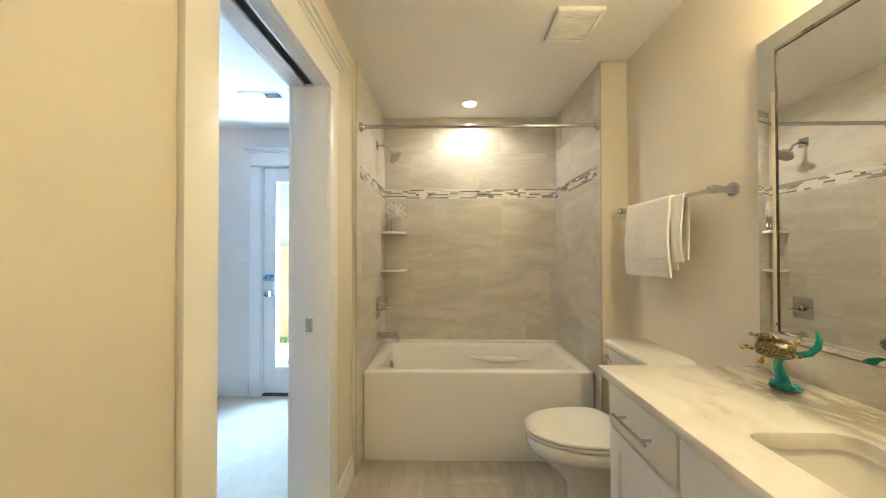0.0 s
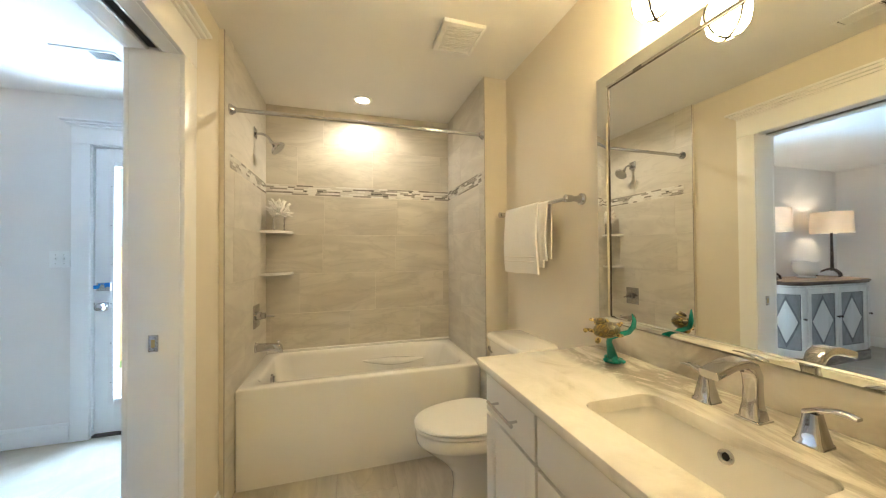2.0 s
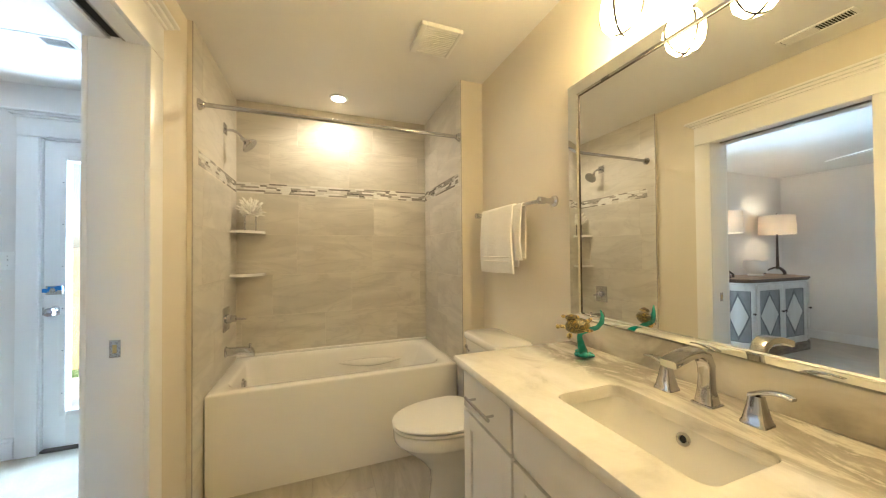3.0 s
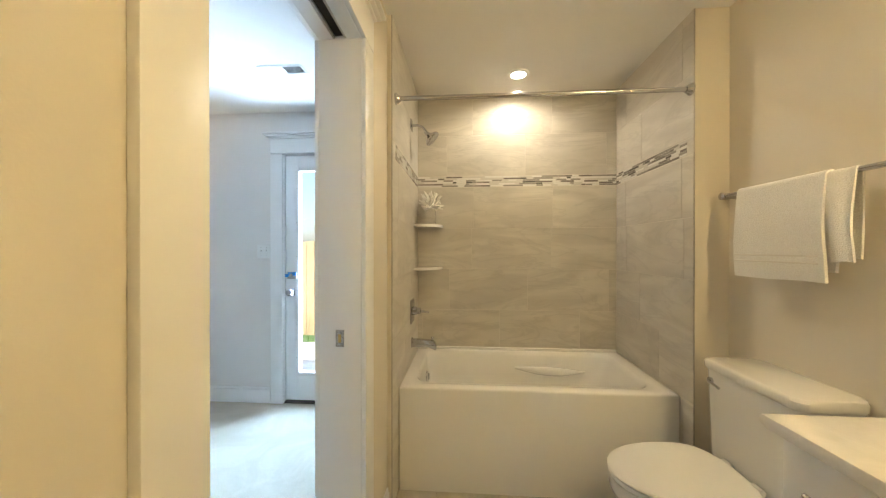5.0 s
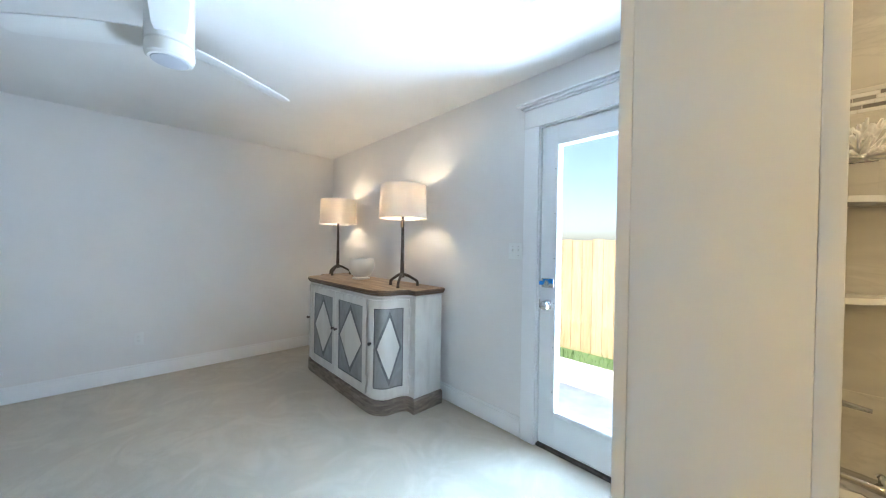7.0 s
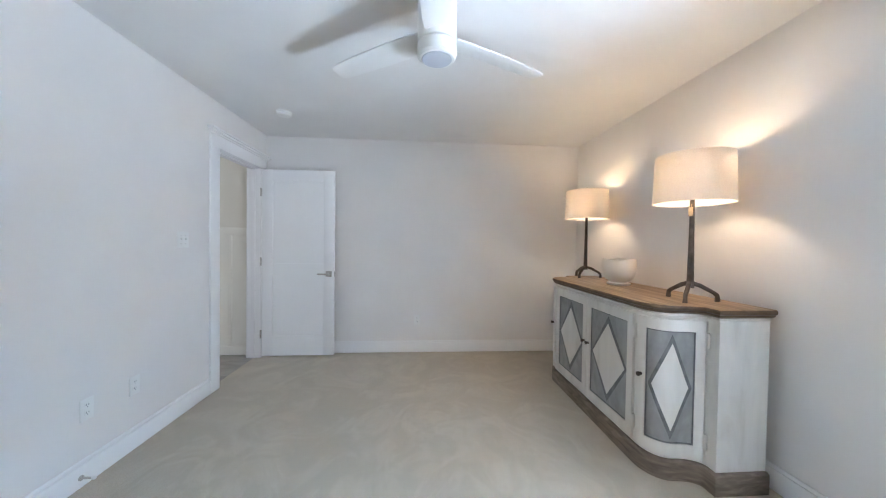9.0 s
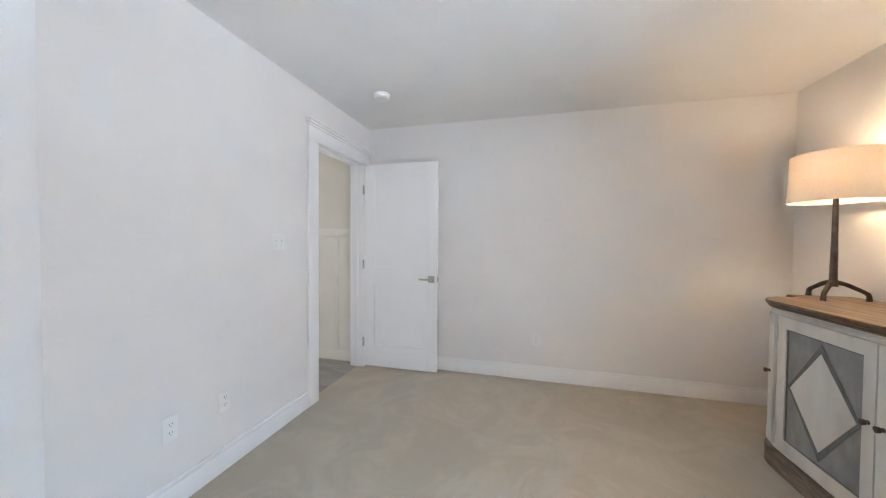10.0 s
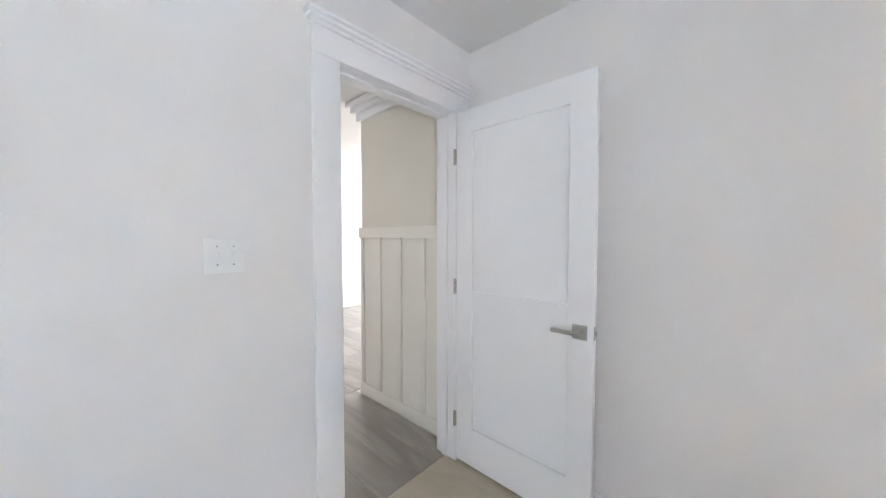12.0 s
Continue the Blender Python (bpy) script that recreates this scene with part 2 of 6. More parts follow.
m = Mat("clear_glass", 0.0, 0, 0, (1, 1, 1))
m.b.inputs["Transmission Weight"].default_value = 1.0
m.b.inputs["IOR"].default_value = 1.45
GLASS = m.m
m = Mat("frosted_lens", 0.4, 0, 0, (0.52, 0.54, 0.59))
FROST = m.m
m = Mat("towel_terry", 0.95)
g = m.noise(220, 3)
m.colour(m.ramp(g, [(0.3, (0.82, 0.80, 0.74)), (0.7, (0.93, 0.92, 0.87))]))
m.b.inputs["Sheen Weight"].default_value = 0.4
TERRY = m.bump(g, 0.6, 0.004).m
TERRY_BAND = paint("towel_band", (0.80, 0.77, 0.70), 0.8, 300, 0.2)
m = Mat("coral", 0.85)
g = m.noise(120, 4)
m.colour(m.ramp(g, [(0.3, (0.84, 0.81, 0.75)), (0.7, (0.95, 0.94, 0.90))]))
CORAL = m.bump(g, 0.6, 0.003).m
m = Mat("turtle_shell", 0.35, 0, 0.3)
vo = m.t.nodes.new("ShaderNodeTexVoronoi")
vo.feature = 'DISTANCE_TO_EDGE'
vo.inputs["Scale"].default_value = 42
m.link(m.coords, vo.inputs["Vector"])
m.colour(m.ramp(vo.outputs["Distance"], [(0.02, (0.34, 0.28, 0.10)), (0.045, (0.022, 0.018, 0.006)), (0.14, (0.045, 0.038, 0.008)), (0.32, (0.24, 0.16, 0.012))]))
SHELL = m.m
m = Mat("turtle_skin", 0.35, 0, 0.3)
vo = m.t.nodes.new("ShaderNodeTexVoronoi")
vo.inputs["Scale"].default_value = 120
m.link(m.coords, vo.inputs["Vector"])
m.colour(m.ramp(vo.outputs["Distance"], [(0.25, (0.08, 0.055, 0.015)), (0.40, (0.16, 0.11, 0.03)), (0.60, (0.58, 0.44, 0.13))]))
SKIN = m.m
m = Mat("teal_glass", 0.12, 0, 0.4)
m.colour(m.ramp(m.noise(18, 4), [(0.3, (0.0, 0.22, 0.19)), (0.7, (0.05, 0.50, 0.42))]))
m.b.inputs["Transmission Weight"].default_value = 0.25
TEAL = m.m
CERAMIC = paint("crackled_white_ceramic", (0.76, 0.74, 0.70), 0.28, 40, 0.15, 0.06)
TAPE = paint("blue_tape", (0.02, 0.22, 0.62), 0.5, 200, 0.1, 0.01)
m = Mat("fence_board", 0.8)
g = m.noise(5, 7, m.mapped((6, 1, 0.7)), 1.0)
m.colour(m.mix(0.2, m.ramp(g, [(0.3, (0.36, 0.24, 0.11)), (0.7, (0.56, 0.41, 0.22))]), m.ramp(m.random(), [(0.0, (0.30, 0.19, 0.08)), (1.0, (0.60, 0.47, 0.28))])))
FENCE = m.m
m = Mat("concrete_patio", 0.85)
m.colour(m.ramp(m.noise(7, 7), [(0.3, (0.46, 0.45, 0.42)), (0.7, (0.60, 0.585, 0.55))]))
CONCRETE = m.bump(m.noise(90, 4), 0.2, 0.003).m
m = Mat("lawn_soil", 0.95)
m.colour(m.ramp(m.noise(12, 6), [(0.3, (0.04, 0.075, 0.02)), (0.7, (0.10, 0.15, 0.045))]))
LAWN = m.m
m = Mat("grass_blade", 0.6)
m.colour(m.ramp(m.noise(30, 2), [(0.3, (0.05, 0.11, 0.02)), (0.7, (0.11, 0.20, 0.05))]))
GRASS = m.m
PAPER = paint("paper_tag", (0.55, 0.42, 0.28), 0.8, 200, 0.1)

# ---- building helpers ----
BASE = {}
# the bathroom is laid out on a grid of its own, set into the house by BATH
HOUSE = Matrix.Identity(4)
BATH = Matrix.Translation((-0.0225, -0.045, 0.006)) @ Matrix.Scale(0.9655, 4)
GRID = [HOUSE]


def bx(bm, x0, x1, y0, y1, z0, z1, bevel=0.0, seg=2):
    vs = bmesh.ops.create_cube(bm, size=1.0)["verts"]
    for v_ in vs:
        v_.co = Vector(((x0 + x1) / 2 + v_.co.x * (x1 - x0), (y0 + y1) / 2 + v_.co.y * (y1 - y0), (z0 + z1) / 2 + v_.co.z * (z1 - z0)))
    if bevel > 0:
        es = list({e for v_ in vs for e in v_.link_edges})
        bmesh.ops.bevel(bm, geom=es, offset=bevel, segments=seg, affect='EDGES', profile=0.5, clamp_overlap=True)
    return bm


def box(x0, x1, y0, y1, z0, z1, bevel=0.0, seg=2):
    return bx(bmesh.new(), x0, x1, y0, y1, z0, z1, bevel, seg)


def ring_loft(bm, rings, cap0=True, cap1=True, closed=True):
    """Skin over rings of points, each of the same count."""
    rows = [[bm.verts.new(p) for p in r] for r in rings]
    n_ = len(rows[0])
    for a, b in zip(rows, rows[1:]):
        for i in range(n_ if closed else n_ - 1):
            j = (i + 1) % n_
            bm.faces.new((a[i], a[j], b[j], b[i]))
    if cap0:
        bm.faces.new(list(reversed(rows[0])))
    if cap1:
        bm.faces.new(rows[-1])
    return bm


def tube(bm, points, radii, seg=14, caps=True):
    pts = [Vector(p) for p in points]
    if not isinstance(radii, (list, tuple)):
        radii = [radii] * len(pts)
    rings, ref = [], None
    for i, p in enumerate(pts):
        d = (pts[min(i + 1, len(pts) - 1)] - pts[max(i - 1, 0)]).normalized()
        if ref is None:
            ref = d.orthogonal().normalized()
        ref = (ref - d * ref.dot(d)).normalized()
        o_ = d.cross(ref)
        rings.append([p + radii[i] * (ref * math.cos(a) + o_ * math.sin(a)) for a in (2 * math.pi * k / seg for k in range(seg))])
    return ring_loft(bm, rings, caps, caps)


def lathe(bm, profile, at=(0, 0, 0), seg=32, axis='Z', cap0=True, cap1=True):
    rings = []
    for r, h in profile:
        row = []
        for k in range(seg):
            a = 2 * math.pi * k / seg
            u, v_ = r * math.cos(a), r * math.sin(a)
            p = {'Z': (u, v_, h), 'X': (h, u, v_), 'Y': (u, h, v_)}[axis]
            row.append(Vector(at) + Vector(p))
        rings.append(row)
    return ring_loft(bm, rings, cap0, cap1)


def prism(bm, outline, z0, z1):
    """A plan outline raised from z0 to z1."""
    return ring_loft(bm, [[(x, y, z0) for x, y in outline], [(x, y, z1) for x, y in outline]])


def mesh_of(name, bm, material, base=(0, 0, 0), smooth=None):
    bmesh.ops.recalc_face_normals(bm, faces=bm.faces)
    me = bpy.data.meshes.new(name)
    if any(base):
        bmesh.ops.translate(bm, verts=bm.verts, vec=-Vector(base))
    bm.to_mesh(me)
    bm.free()
    me.materials.append(material)
    if smooth is not None:
        for p in me.polygons:
            p.use_smooth = True
        me.set_sharp_from_angle(angle=radians(smooth))
    return me


def part(name, bm, material, parent, label="", smooth=35):
    base = BASE[parent.name]
    ob = new(name, mesh_of(name, bm, material, base, smooth))
    ob.parent = parent
    BASE[ob.name] = base
    return tagged(ob, label)


def thing(name, at, label, category, group="", kind=""):
    ob = new(name)
    ob.matrix_world = GRID[0] @ Matrix.Translation(at)
    ob.empty_display_size = 0.1
    BASE[ob.name] = Vector(at)
    return tagged(ob, label, category, group, kind)


def solid(name, bm, material, label, category, kind="", smooth=35, at=(0, 0, 0), group=""):
    ob = new(name, mesh_of(name, bm, material, at, smooth))
    ob.matrix_world = GRID[0] @ Matrix.Translation(at)
    BASE[ob.name] = Vector(at)
    return tagged(ob, label, category, group, kind)


def setting(name, bm, material, label, category, smooth=None):
    return solid(name, bm, material, label, category, "structure", smooth)


# ---- the shell ----
BC, RC = 2.535, 2.45      # ceilings: bath, bedroom
NY, SY, WX = 2.905, -0.71, -4.645
PX0, PX1 = -0.567, -0.40  # wall between bedroom and bath, on the bath's grid
PXB = -0.570              # its bedroom face in the house
BX = 1.295                # right bath wall

bm = box(-4.77, -1.565, NY, NY + 0.16, -0.05, 2.6)
bx(bm, -1.565, -0.675, NY, NY + 0.16, 2.107, 2.6)
bx(bm, -0.675, PXB, NY, NY + 0.16, -0.05, 2.6)
setting("wall_north", bm, WALL_BED, "plain greige painted bedroom wall with a glazed door", "wall")
bm = box(WX - 0.12, WX, SY - 0.12, NY, -0.05, 2.6)
setting("wall_west", bm, WALL_BED, "plain greige painted bedroom wall", "wall")
bm = box(WX, -4.515, SY - 0.12, SY, -0.05, 2.6)
bx(bm, -4.515, -3.753, SY - 0.12, SY, 2.07, 2.6)
bx(bm, -3.753, -2.125, SY - 0.12, SY, -0.05, 2.6)
bx(bm, -2.125, -1.345, SY - 0.12, SY, 2.07, 2.6)
bx(bm, -1.345, PXB, SY - 0.12, SY, -0.05, 2.6)
setting("wall_south", bm, WALL_BED, "plain greige painted bedroom wall with two doorways", "wall")
GRID[0] = BATH
# partition: one skin in the bedroom's paint, one in the bath's
for nm, xa, xb, mt in (("wall_partition_bedroom", PX0, -0.4835, WALL_BED), ("wall_partition_bath", -0.4835, PX1, WALL_BATH)):
    bm = box(xa, xb, -1.15, 0.765, -0.06, 2.62)
    bx(bm, xa, xb, 0.765, 1.565, 2.175, 2.62)
    bx(bm, xa, xb, 1.565, 3.21, -0.06, 2.62)
    setting(nm, bm, mt, "painted wall with the pocket door opening", "wall")
setting("wall_bath_east", box(BX, BX + 0.12, -1.15, 3.05, -0.05, 2.65), WALL_BATH, "cream painted bathroom wall behind the vanity", "wall")
setting("wall_bath_south", box(PX1, BX, -1.15, -1.03, -0.05, 2.65), WALL_BATH, "cream painted bathroom wall", "wall")
setting("wall_bath_wing", box(1.1435, BX, 2.02, 2.875, -0.05, 2.65), WALL_BATH, "cream painted wing wall at the end of the bath", "wall")
setting("wall_bath_north", box(PX1, BX, 2.875, 3.05, -0.05, 2.65), WALL_BATH, "wall behind the bath tiles", "wall")
setting("ceiling_bath", box(PX1, BX, -1.03, 2.875, BC, BC + 0.1), CEIL, "white painted bathroom ceiling", "ceiling")
FLOOR_BATH = setting("floor_bath", box(-0.452, BX, -1.03, 2.875, -0.05, -0.004), GROUT_F, "pale streaked porcelain tile floor", "floor")
GRID[0] = HOUSE
setting("ceiling_bedroom", box(WX, PXB, SY, NY, RC, RC + 0.1), CEIL, "white painted bedroom ceiling", "ceiling")
setting("floor_bedroom", box(WX - 0.05, -0.459, SY - 0.06, NY + 0.05, -0.05, 0.0), CARPET, "beige looped carpet covering the bedroom floor", "carpet")

# ---- trim, doors and openings ----


def casing_y(name, wall_y, face, x0, x1, top, label, wide=0.105, cap_l=0.05, cap_r=0.05, z0=0.0, head=0.122):
    """A craftsman casing round an opening in a wall that runs along x. face: +1 or -1, the side it looks to."""
    t = thing(name, ((x0 + x1) / 2, wall_y, z0), label, "door casing", "", "structure")

    def yy(d):
        return sorted((wall_y, wall_y + face * d))
    a, b = yy(0.018)
    part("casing_side", box(x0 - wide, x0, a, b, z0, top, 0.002), TRIM, t)
    part("casing_side", box(x1, x1 + wide, a, b, z0, top, 0.002), TRIM, t)
    a, b = yy(0.020)
    part("casing_head", box(x0 - wide, x1 + wide, a, b, top + 0.001, top + head, 0.002), TRIM, t)
    a, b = yy(0.030)
    bm_ = box(x0 - wide - 0.01, x1 + wide + 0.01, a, b, top + head + 0.0005, top + head + 0.016, 0.005)
    a, b = yy(0.045)
    bx(bm_, x0 - wide - cap_l * 0.6, x1 + wide + cap_r * 0.6, a, b, top + head + 0.0162, top + head + 0.033, 0.005)
    a, b = yy(0.060)
    bx(bm_, x0 - wide - cap_l, x1 + wide + cap_r, a, b, top + head + 0.0332, top + head + 0.047, 0.004)
    part("cornice_cap", bm_, TRIM, t)
    return t


def casing_x(name, wall_x, face, y0, y1, top, label, wide=0.105, cap=0.05):
    t = thing(name, (wall_x, (y0 + y1) / 2, 0.0), label, "door casing", "", "structure")

    def xx(d):
        return sorted((wall_x, wall_x + face * d))
    a, b = xx(0.018)
    part("casing_side", box(a, b, y0 - wide, y0, 0.0, top, 0.002), TRIM, t)
    part("casing_side", box(a, b, y1, y1 + wide, 0.0, top, 0.002), TRIM, t)
    a, b = xx(0.020)
    part("casing_head", box(a, b, y0 - wide, y1 + wide, top + 0.001, top + 0.135, 0.002), TRIM, t)
    a, b = xx(0.030)
    bm_ = box(a, b, y0 - wide - 0.01, y1 + wide + 0.01, top + 0.1355, top + 0.151, 0.005)
    a, b = xx(0.045)
    bx(bm_, a, b, y0 - wide - cap * 0.6, y1 + wide + cap * 0.6, top + 0.1512, top + 0.168, 0.005)
    a, b = xx(0.060)
    bx(bm_, a, b, y0 - wide - cap, y1 + wide + cap, top + 0.1682, top + 0.182, 0.004)
    part("cornice_cap", bm_, TRIM, t)
    return t


# pocket door opening between bath and bedroom
GRID[0] = BATH
PT = 2.152
casing_x("trim_pocket_bath", PX1, 1, 0.785, 1.545, PT, "white craftsman casing round the pocket door opening, bathroom side")
casing_x("trim_pocket_bedroom", PX0, -1, 0.785, 1.545, PT, "white craftsman casing round the pocket door opening, bedroom side")
pj = thing("trim_pocket_jamb", (-0.4835, 1.16, 0.0), "white jamb of the pocket door with a dark track slot", "door jamb", "", "structure")
part("jamb", box(PX0, PX1, 1.545, 1.565, 0.0, PT + 0.02, 0.001), TRIM, pj)
bm = box(PX0, -0.512, 0.765, 0.785, 0.0, PT + 0.02, 0.001)
bx(bm, -0.456, PX1, 0.765, 0.785, 0.0, PT + 0.02, 0.001)
part("split_jamb", bm, TRIM, pj)
bm = box(PX0, -0.512, 0.7855, 1.5445, PT, PT + 0.02, 0.001)
bx(bm, -0.456, PX1, 0.7855, 1.5445, PT, PT + 0.02, 0.001)
part("head_jamb", bm, TRIM, pj)
# black box in the slot paints the shade of its depth
part("track_shade_fill", box(-0.5115, -0.4565, 0.7855, 1.5445, PT + 0.012, PT + 0.02), DARK, pj, "dark fill for the shade in the sliding track slot")
bm = box(-0.5105, -0.5025, 0.7855, 1.5445, PT + 0.002, PT + 0.0115)
bx(bm, -0.4655, -0.4575, 0.7855, 1.5445, PT + 0.002, PT + 0.0115)
part("track_rail", bm, NICKEL, pj, "metal rails of the track")
sp = part("strike_plate", box(-0.5005, -0.4675, 1.5415, 1.5448, 0.968, 1.033, 0.001), NICKEL, pj, "brushed nickel strike plate")
part("strike_hole", box(-0.490, -0.478, 1.5405, 1.5413, 0.985, 1.016), BRASS, sp)
# door leaf slid back into its pocket
solid("pocket_door", box(-0.502, -0.466, 0.07, 0.771, 0.012, 2.135, 0.002), DOOR_W, "white pocket door slid back into the wall", "door", "structure")

GRID[0] = HOUSE

# baseboards


def base_y(wall_y, face, x0, x1):
    a, b = sorted((wall_y, wall_y + face * 0.014))
    c, d = sorted((wall_y, wall_y + face * 0.009))
    bm_ = box(x0, x1, a, b, 0.0, 0.112, 0.002)
    bx(bm_, x0, x1, c, d, 0.1122, 0.135, 0.003)
    return setting("baseboard", bm_, TRIM, "white painted baseboard along the wall", "baseboard", 35)


def base_x(wall_x, face, y0, y1):
    a, b = sorted((wall_x, wall_x + face * 0.014))
    c, d = sorted((wall_x, wall_x + face * 0.009))
    bm_ = box(a, b, y0, y1, 0.0, 0.112, 0.002)
    bx(bm_, c, d, y0, y1, 0.1122, 0.135, 0.003)
    return setting("baseboard", bm_, TRIM, "white painted baseboard along the wall", "baseboard", 35)


base_y(NY, -1, WX + 0.015, -1.668)
base_x(WX, 1, SY + 0.001, NY - 0.001)
base_y(SY, 1, -3.648, -2.243)
base_y(SY, 1, -1.227, PXB - 0.015)
base_x(PXB, -1, SY + 0.001, 0.610)
base_x(PXB, -1, 1.550, NY - 0.016)
GRID[0] = BATH
base_x(PX1, 1, 1.652, 1.945)
base_x(PX1, 1, -1.015, 0.678)
base_y(2.02, -1, 1.1435, BX - 0.015)
base_x(BX, -1, 1.18, 1.985)
GRID[0] = HOUSE

# glazed outside door
casing_y("trim_outside_door", NY, -1, -1.555, -0.685, 2.100, "white craftsman casing with a cornice round the glazed door", 0.105, 0.05, 0.03)
ed = thing("door_1", (-1.12, 2.945, 0.0), "closed white outside door with a full glass pane", "door", "", "structure")
bm = box(-1.565, -1.548, NY + 0.001, 3.065, 0.0, 2.107)
bx(bm, -0.692, -0.675, NY + 0.001, 3.065, 0.0, 2.107)
bx(bm, -1.548, -0.692, NY + 0.001, 3.065, 2.094, 2.107)
part("door_frame", bm, TRIM, ed)
part("threshold", box(-1.548, -0.692, NY - 0.005, 3.065, 0.0, 0.016, 0.003), BRONZE, ed, "dark metal threshold")
DX0, DX1, DZ0, DZ1 = -1.544, -0.696, 0.022, 2.090
GX0, GX1, GZ0, GZ1 = -1.432, -0.808, 0.256, 1.962
bm = box(DX0, GX0, 2.923, 2.967, DZ0, DZ1, 0.0015)
bx(bm, GX1, DX1, 2.923, 2.967, DZ0, DZ1, 0.0015)
bx(bm, GX0, GX1, 2.923, 2.967, DZ0, GZ0, 0.0)
bx(bm, GX0, GX1, 2.923, 2.967, GZ1, DZ1, 0.0)
leaf = part("leaf", bm, DOOR_W, ed)
bm = bmesh.new()
for y0, y1 in ((2.913, 2.9225), (2.9675, 2.977)):
    bx(bm, GX0 - 0.028, GX0 + 0.004, y0, y1, GZ0 - 0.028, GZ1 + 0.028, 0.004)
    bx(bm, GX1 - 0.004, GX1 + 0.028, y0, y1, GZ0 - 0.028, GZ1 + 0.028, 0.004)
    bx(bm, GX0 + 0.0045, GX1 - 0.0045, y0, y1, GZ0 - 0.028, GZ0 + 0.004, 0.004)
    bx(bm, GX0 + 0.0045, GX1 - 0.0045, y0, y1, GZ1 - 0.004, GZ1 + 0.028, 0.004)
part("glazing_frame", bm, TRIM, ed)
for k in range(6):
    zz = 0.38 + k * 0.285
    part("frame_plug", box(GX0 - 0.015, GX0 - 0.009, 2.9118, 2.9129, zz, zz + 0.005), GREYLINE, ed)
pane = part("pane", box(GX0 + 0.001, GX1 - 0.001, 2.941, 2.949, GZ0 + 0.001, GZ1 - 0.001), GLASS, ed, "clear glass pane")
pane.visible_shadow = False
bm = bmesh.new()
lathe(bm, [(0.033, 0.0), (0.033, -0.006), (0.020, -0.012), (0.013, -0.014), (0.013, -0.035), (0.026, -0.043), (0.030, -0.055), (0.026, -0.068), (0.010, -0.074)], (-1.484, 2.9228, 0.936), 28, 'Y')
part("door_knob", bm, CHROME, ed, "polished chrome knob")
bm = box(-1.524, -1.440, 2.901, 2.9228, 1.048, 1.108, 0.004)
lathe(bm, [(0.014, 2.901), (0.014, 2.89), (0.006, 2.887)], (-1.484, 0, 1.078), 20, 'Y')
bx(bm, -1.489, -1.479, 2.898, 2.889, 1.062, 1.094, 0.003)
part("deadbolt", bm, NICKEL, ed, "square nickel deadbolt")
bm = bmesh.new()
for x0, x1, z0, z1 in ((-1.538, -1.512, 1.064, 1.090), (-1.511, -1.466, 1.070, 1.104), (-1.470, -1.440, 1.078, 1.108)):
    bx(bm, x0, x1, 2.896, 2.9, z0, z1, 0.001)
part("blue_tape", bm, TAPE, ed, "torn strip of blue tape")
part("latch_plate", box(-1.5475, -1.5445, 2.918, 2.95, 0.909, 0.964, 0.0008), NICKEL, ed)

# door to the hall, standing open against the west wall
OX0, OX1, OT = -4.50, -3.768, 2.055
casing_y("trim_hall_bedroom", SY, 1, OX0, OX1, OT, "white craftsman casing round the hall doorway", 0.118, 0.028, 0.03, head=0.106)
casing_y("trim_hall_side", SY - 0.12, -1, OX0, OX1, OT, "white casing of the doorway, hall side", 0.10, 0.005, 0.03)
hj = thing("trim_hall_jamb", (-4.14, SY - 0.06, 0.0), "white jamb and stop of the hall doorway", "door jamb", "", "structure")
bm = box(-4.515, OX0, SY - 0.12, SY, 0.0, 2.07)
bx(bm, OX1, -3.753, SY - 0.12, SY, 0.0, 2.07)
bx(bm, OX0, OX1, SY - 0.12, SY, OT, 2.07)
part("jamb", bm, TRIM, hj)
bm = box(OX0, OX0 + 0.012, SY - 0.085, SY - 0.045, 0.0, OT, 0.001)
bx(bm, OX1 - 0.012, OX1, SY - 0.085, SY - 0.045, 0.0, OT, 0.001)
bx(bm, OX0 + 0.0125, OX1 - 0.0125, SY - 0.085, SY - 0.045, OT - 0.012, OT, 0.001)
part("door_stop", bm, TRIM, hj)

LX = -4.502          # face of the open leaf
hd = thing("door_2", (LX - 0.018, SY + 0.02, 0.0), "open white two-panel shaker door with a square-rose lever", "door", "", "structure")
Y0, Y1 = SY + 0.022, 0.080
bm = bmesh.new()
st = 0.112
zs = (0.02, 0.235, 0.905, 1.03, 1.925, 2.048)
xa, xb = LX - 0.036, LX
bx(bm, xa, xb, Y0, Y0 + st, zs[0], zs[5], 0.0015)
bx(bm, xa, xb, Y1 - st, Y1, zs[0], zs[5], 0.0015)
for z0, z1 in ((zs[0], zs[1]), (zs[2], zs[3]), (zs[4], zs[5])):
    bx(bm, xa + 0.0003, xb - 0.0003, Y0 + st, Y1 - st, z0, z1)
part("door_leaf", bm, DOOR_W, hd)
for z0, z1 in ((zs[1], zs[2]), (zs[3], zs[4])):
    bm = box(xa + 0.014, xb - 0.014, Y0 + st, Y1 - st, z0, z1)
    part("door_panel", bm, DOOR_W, hd)
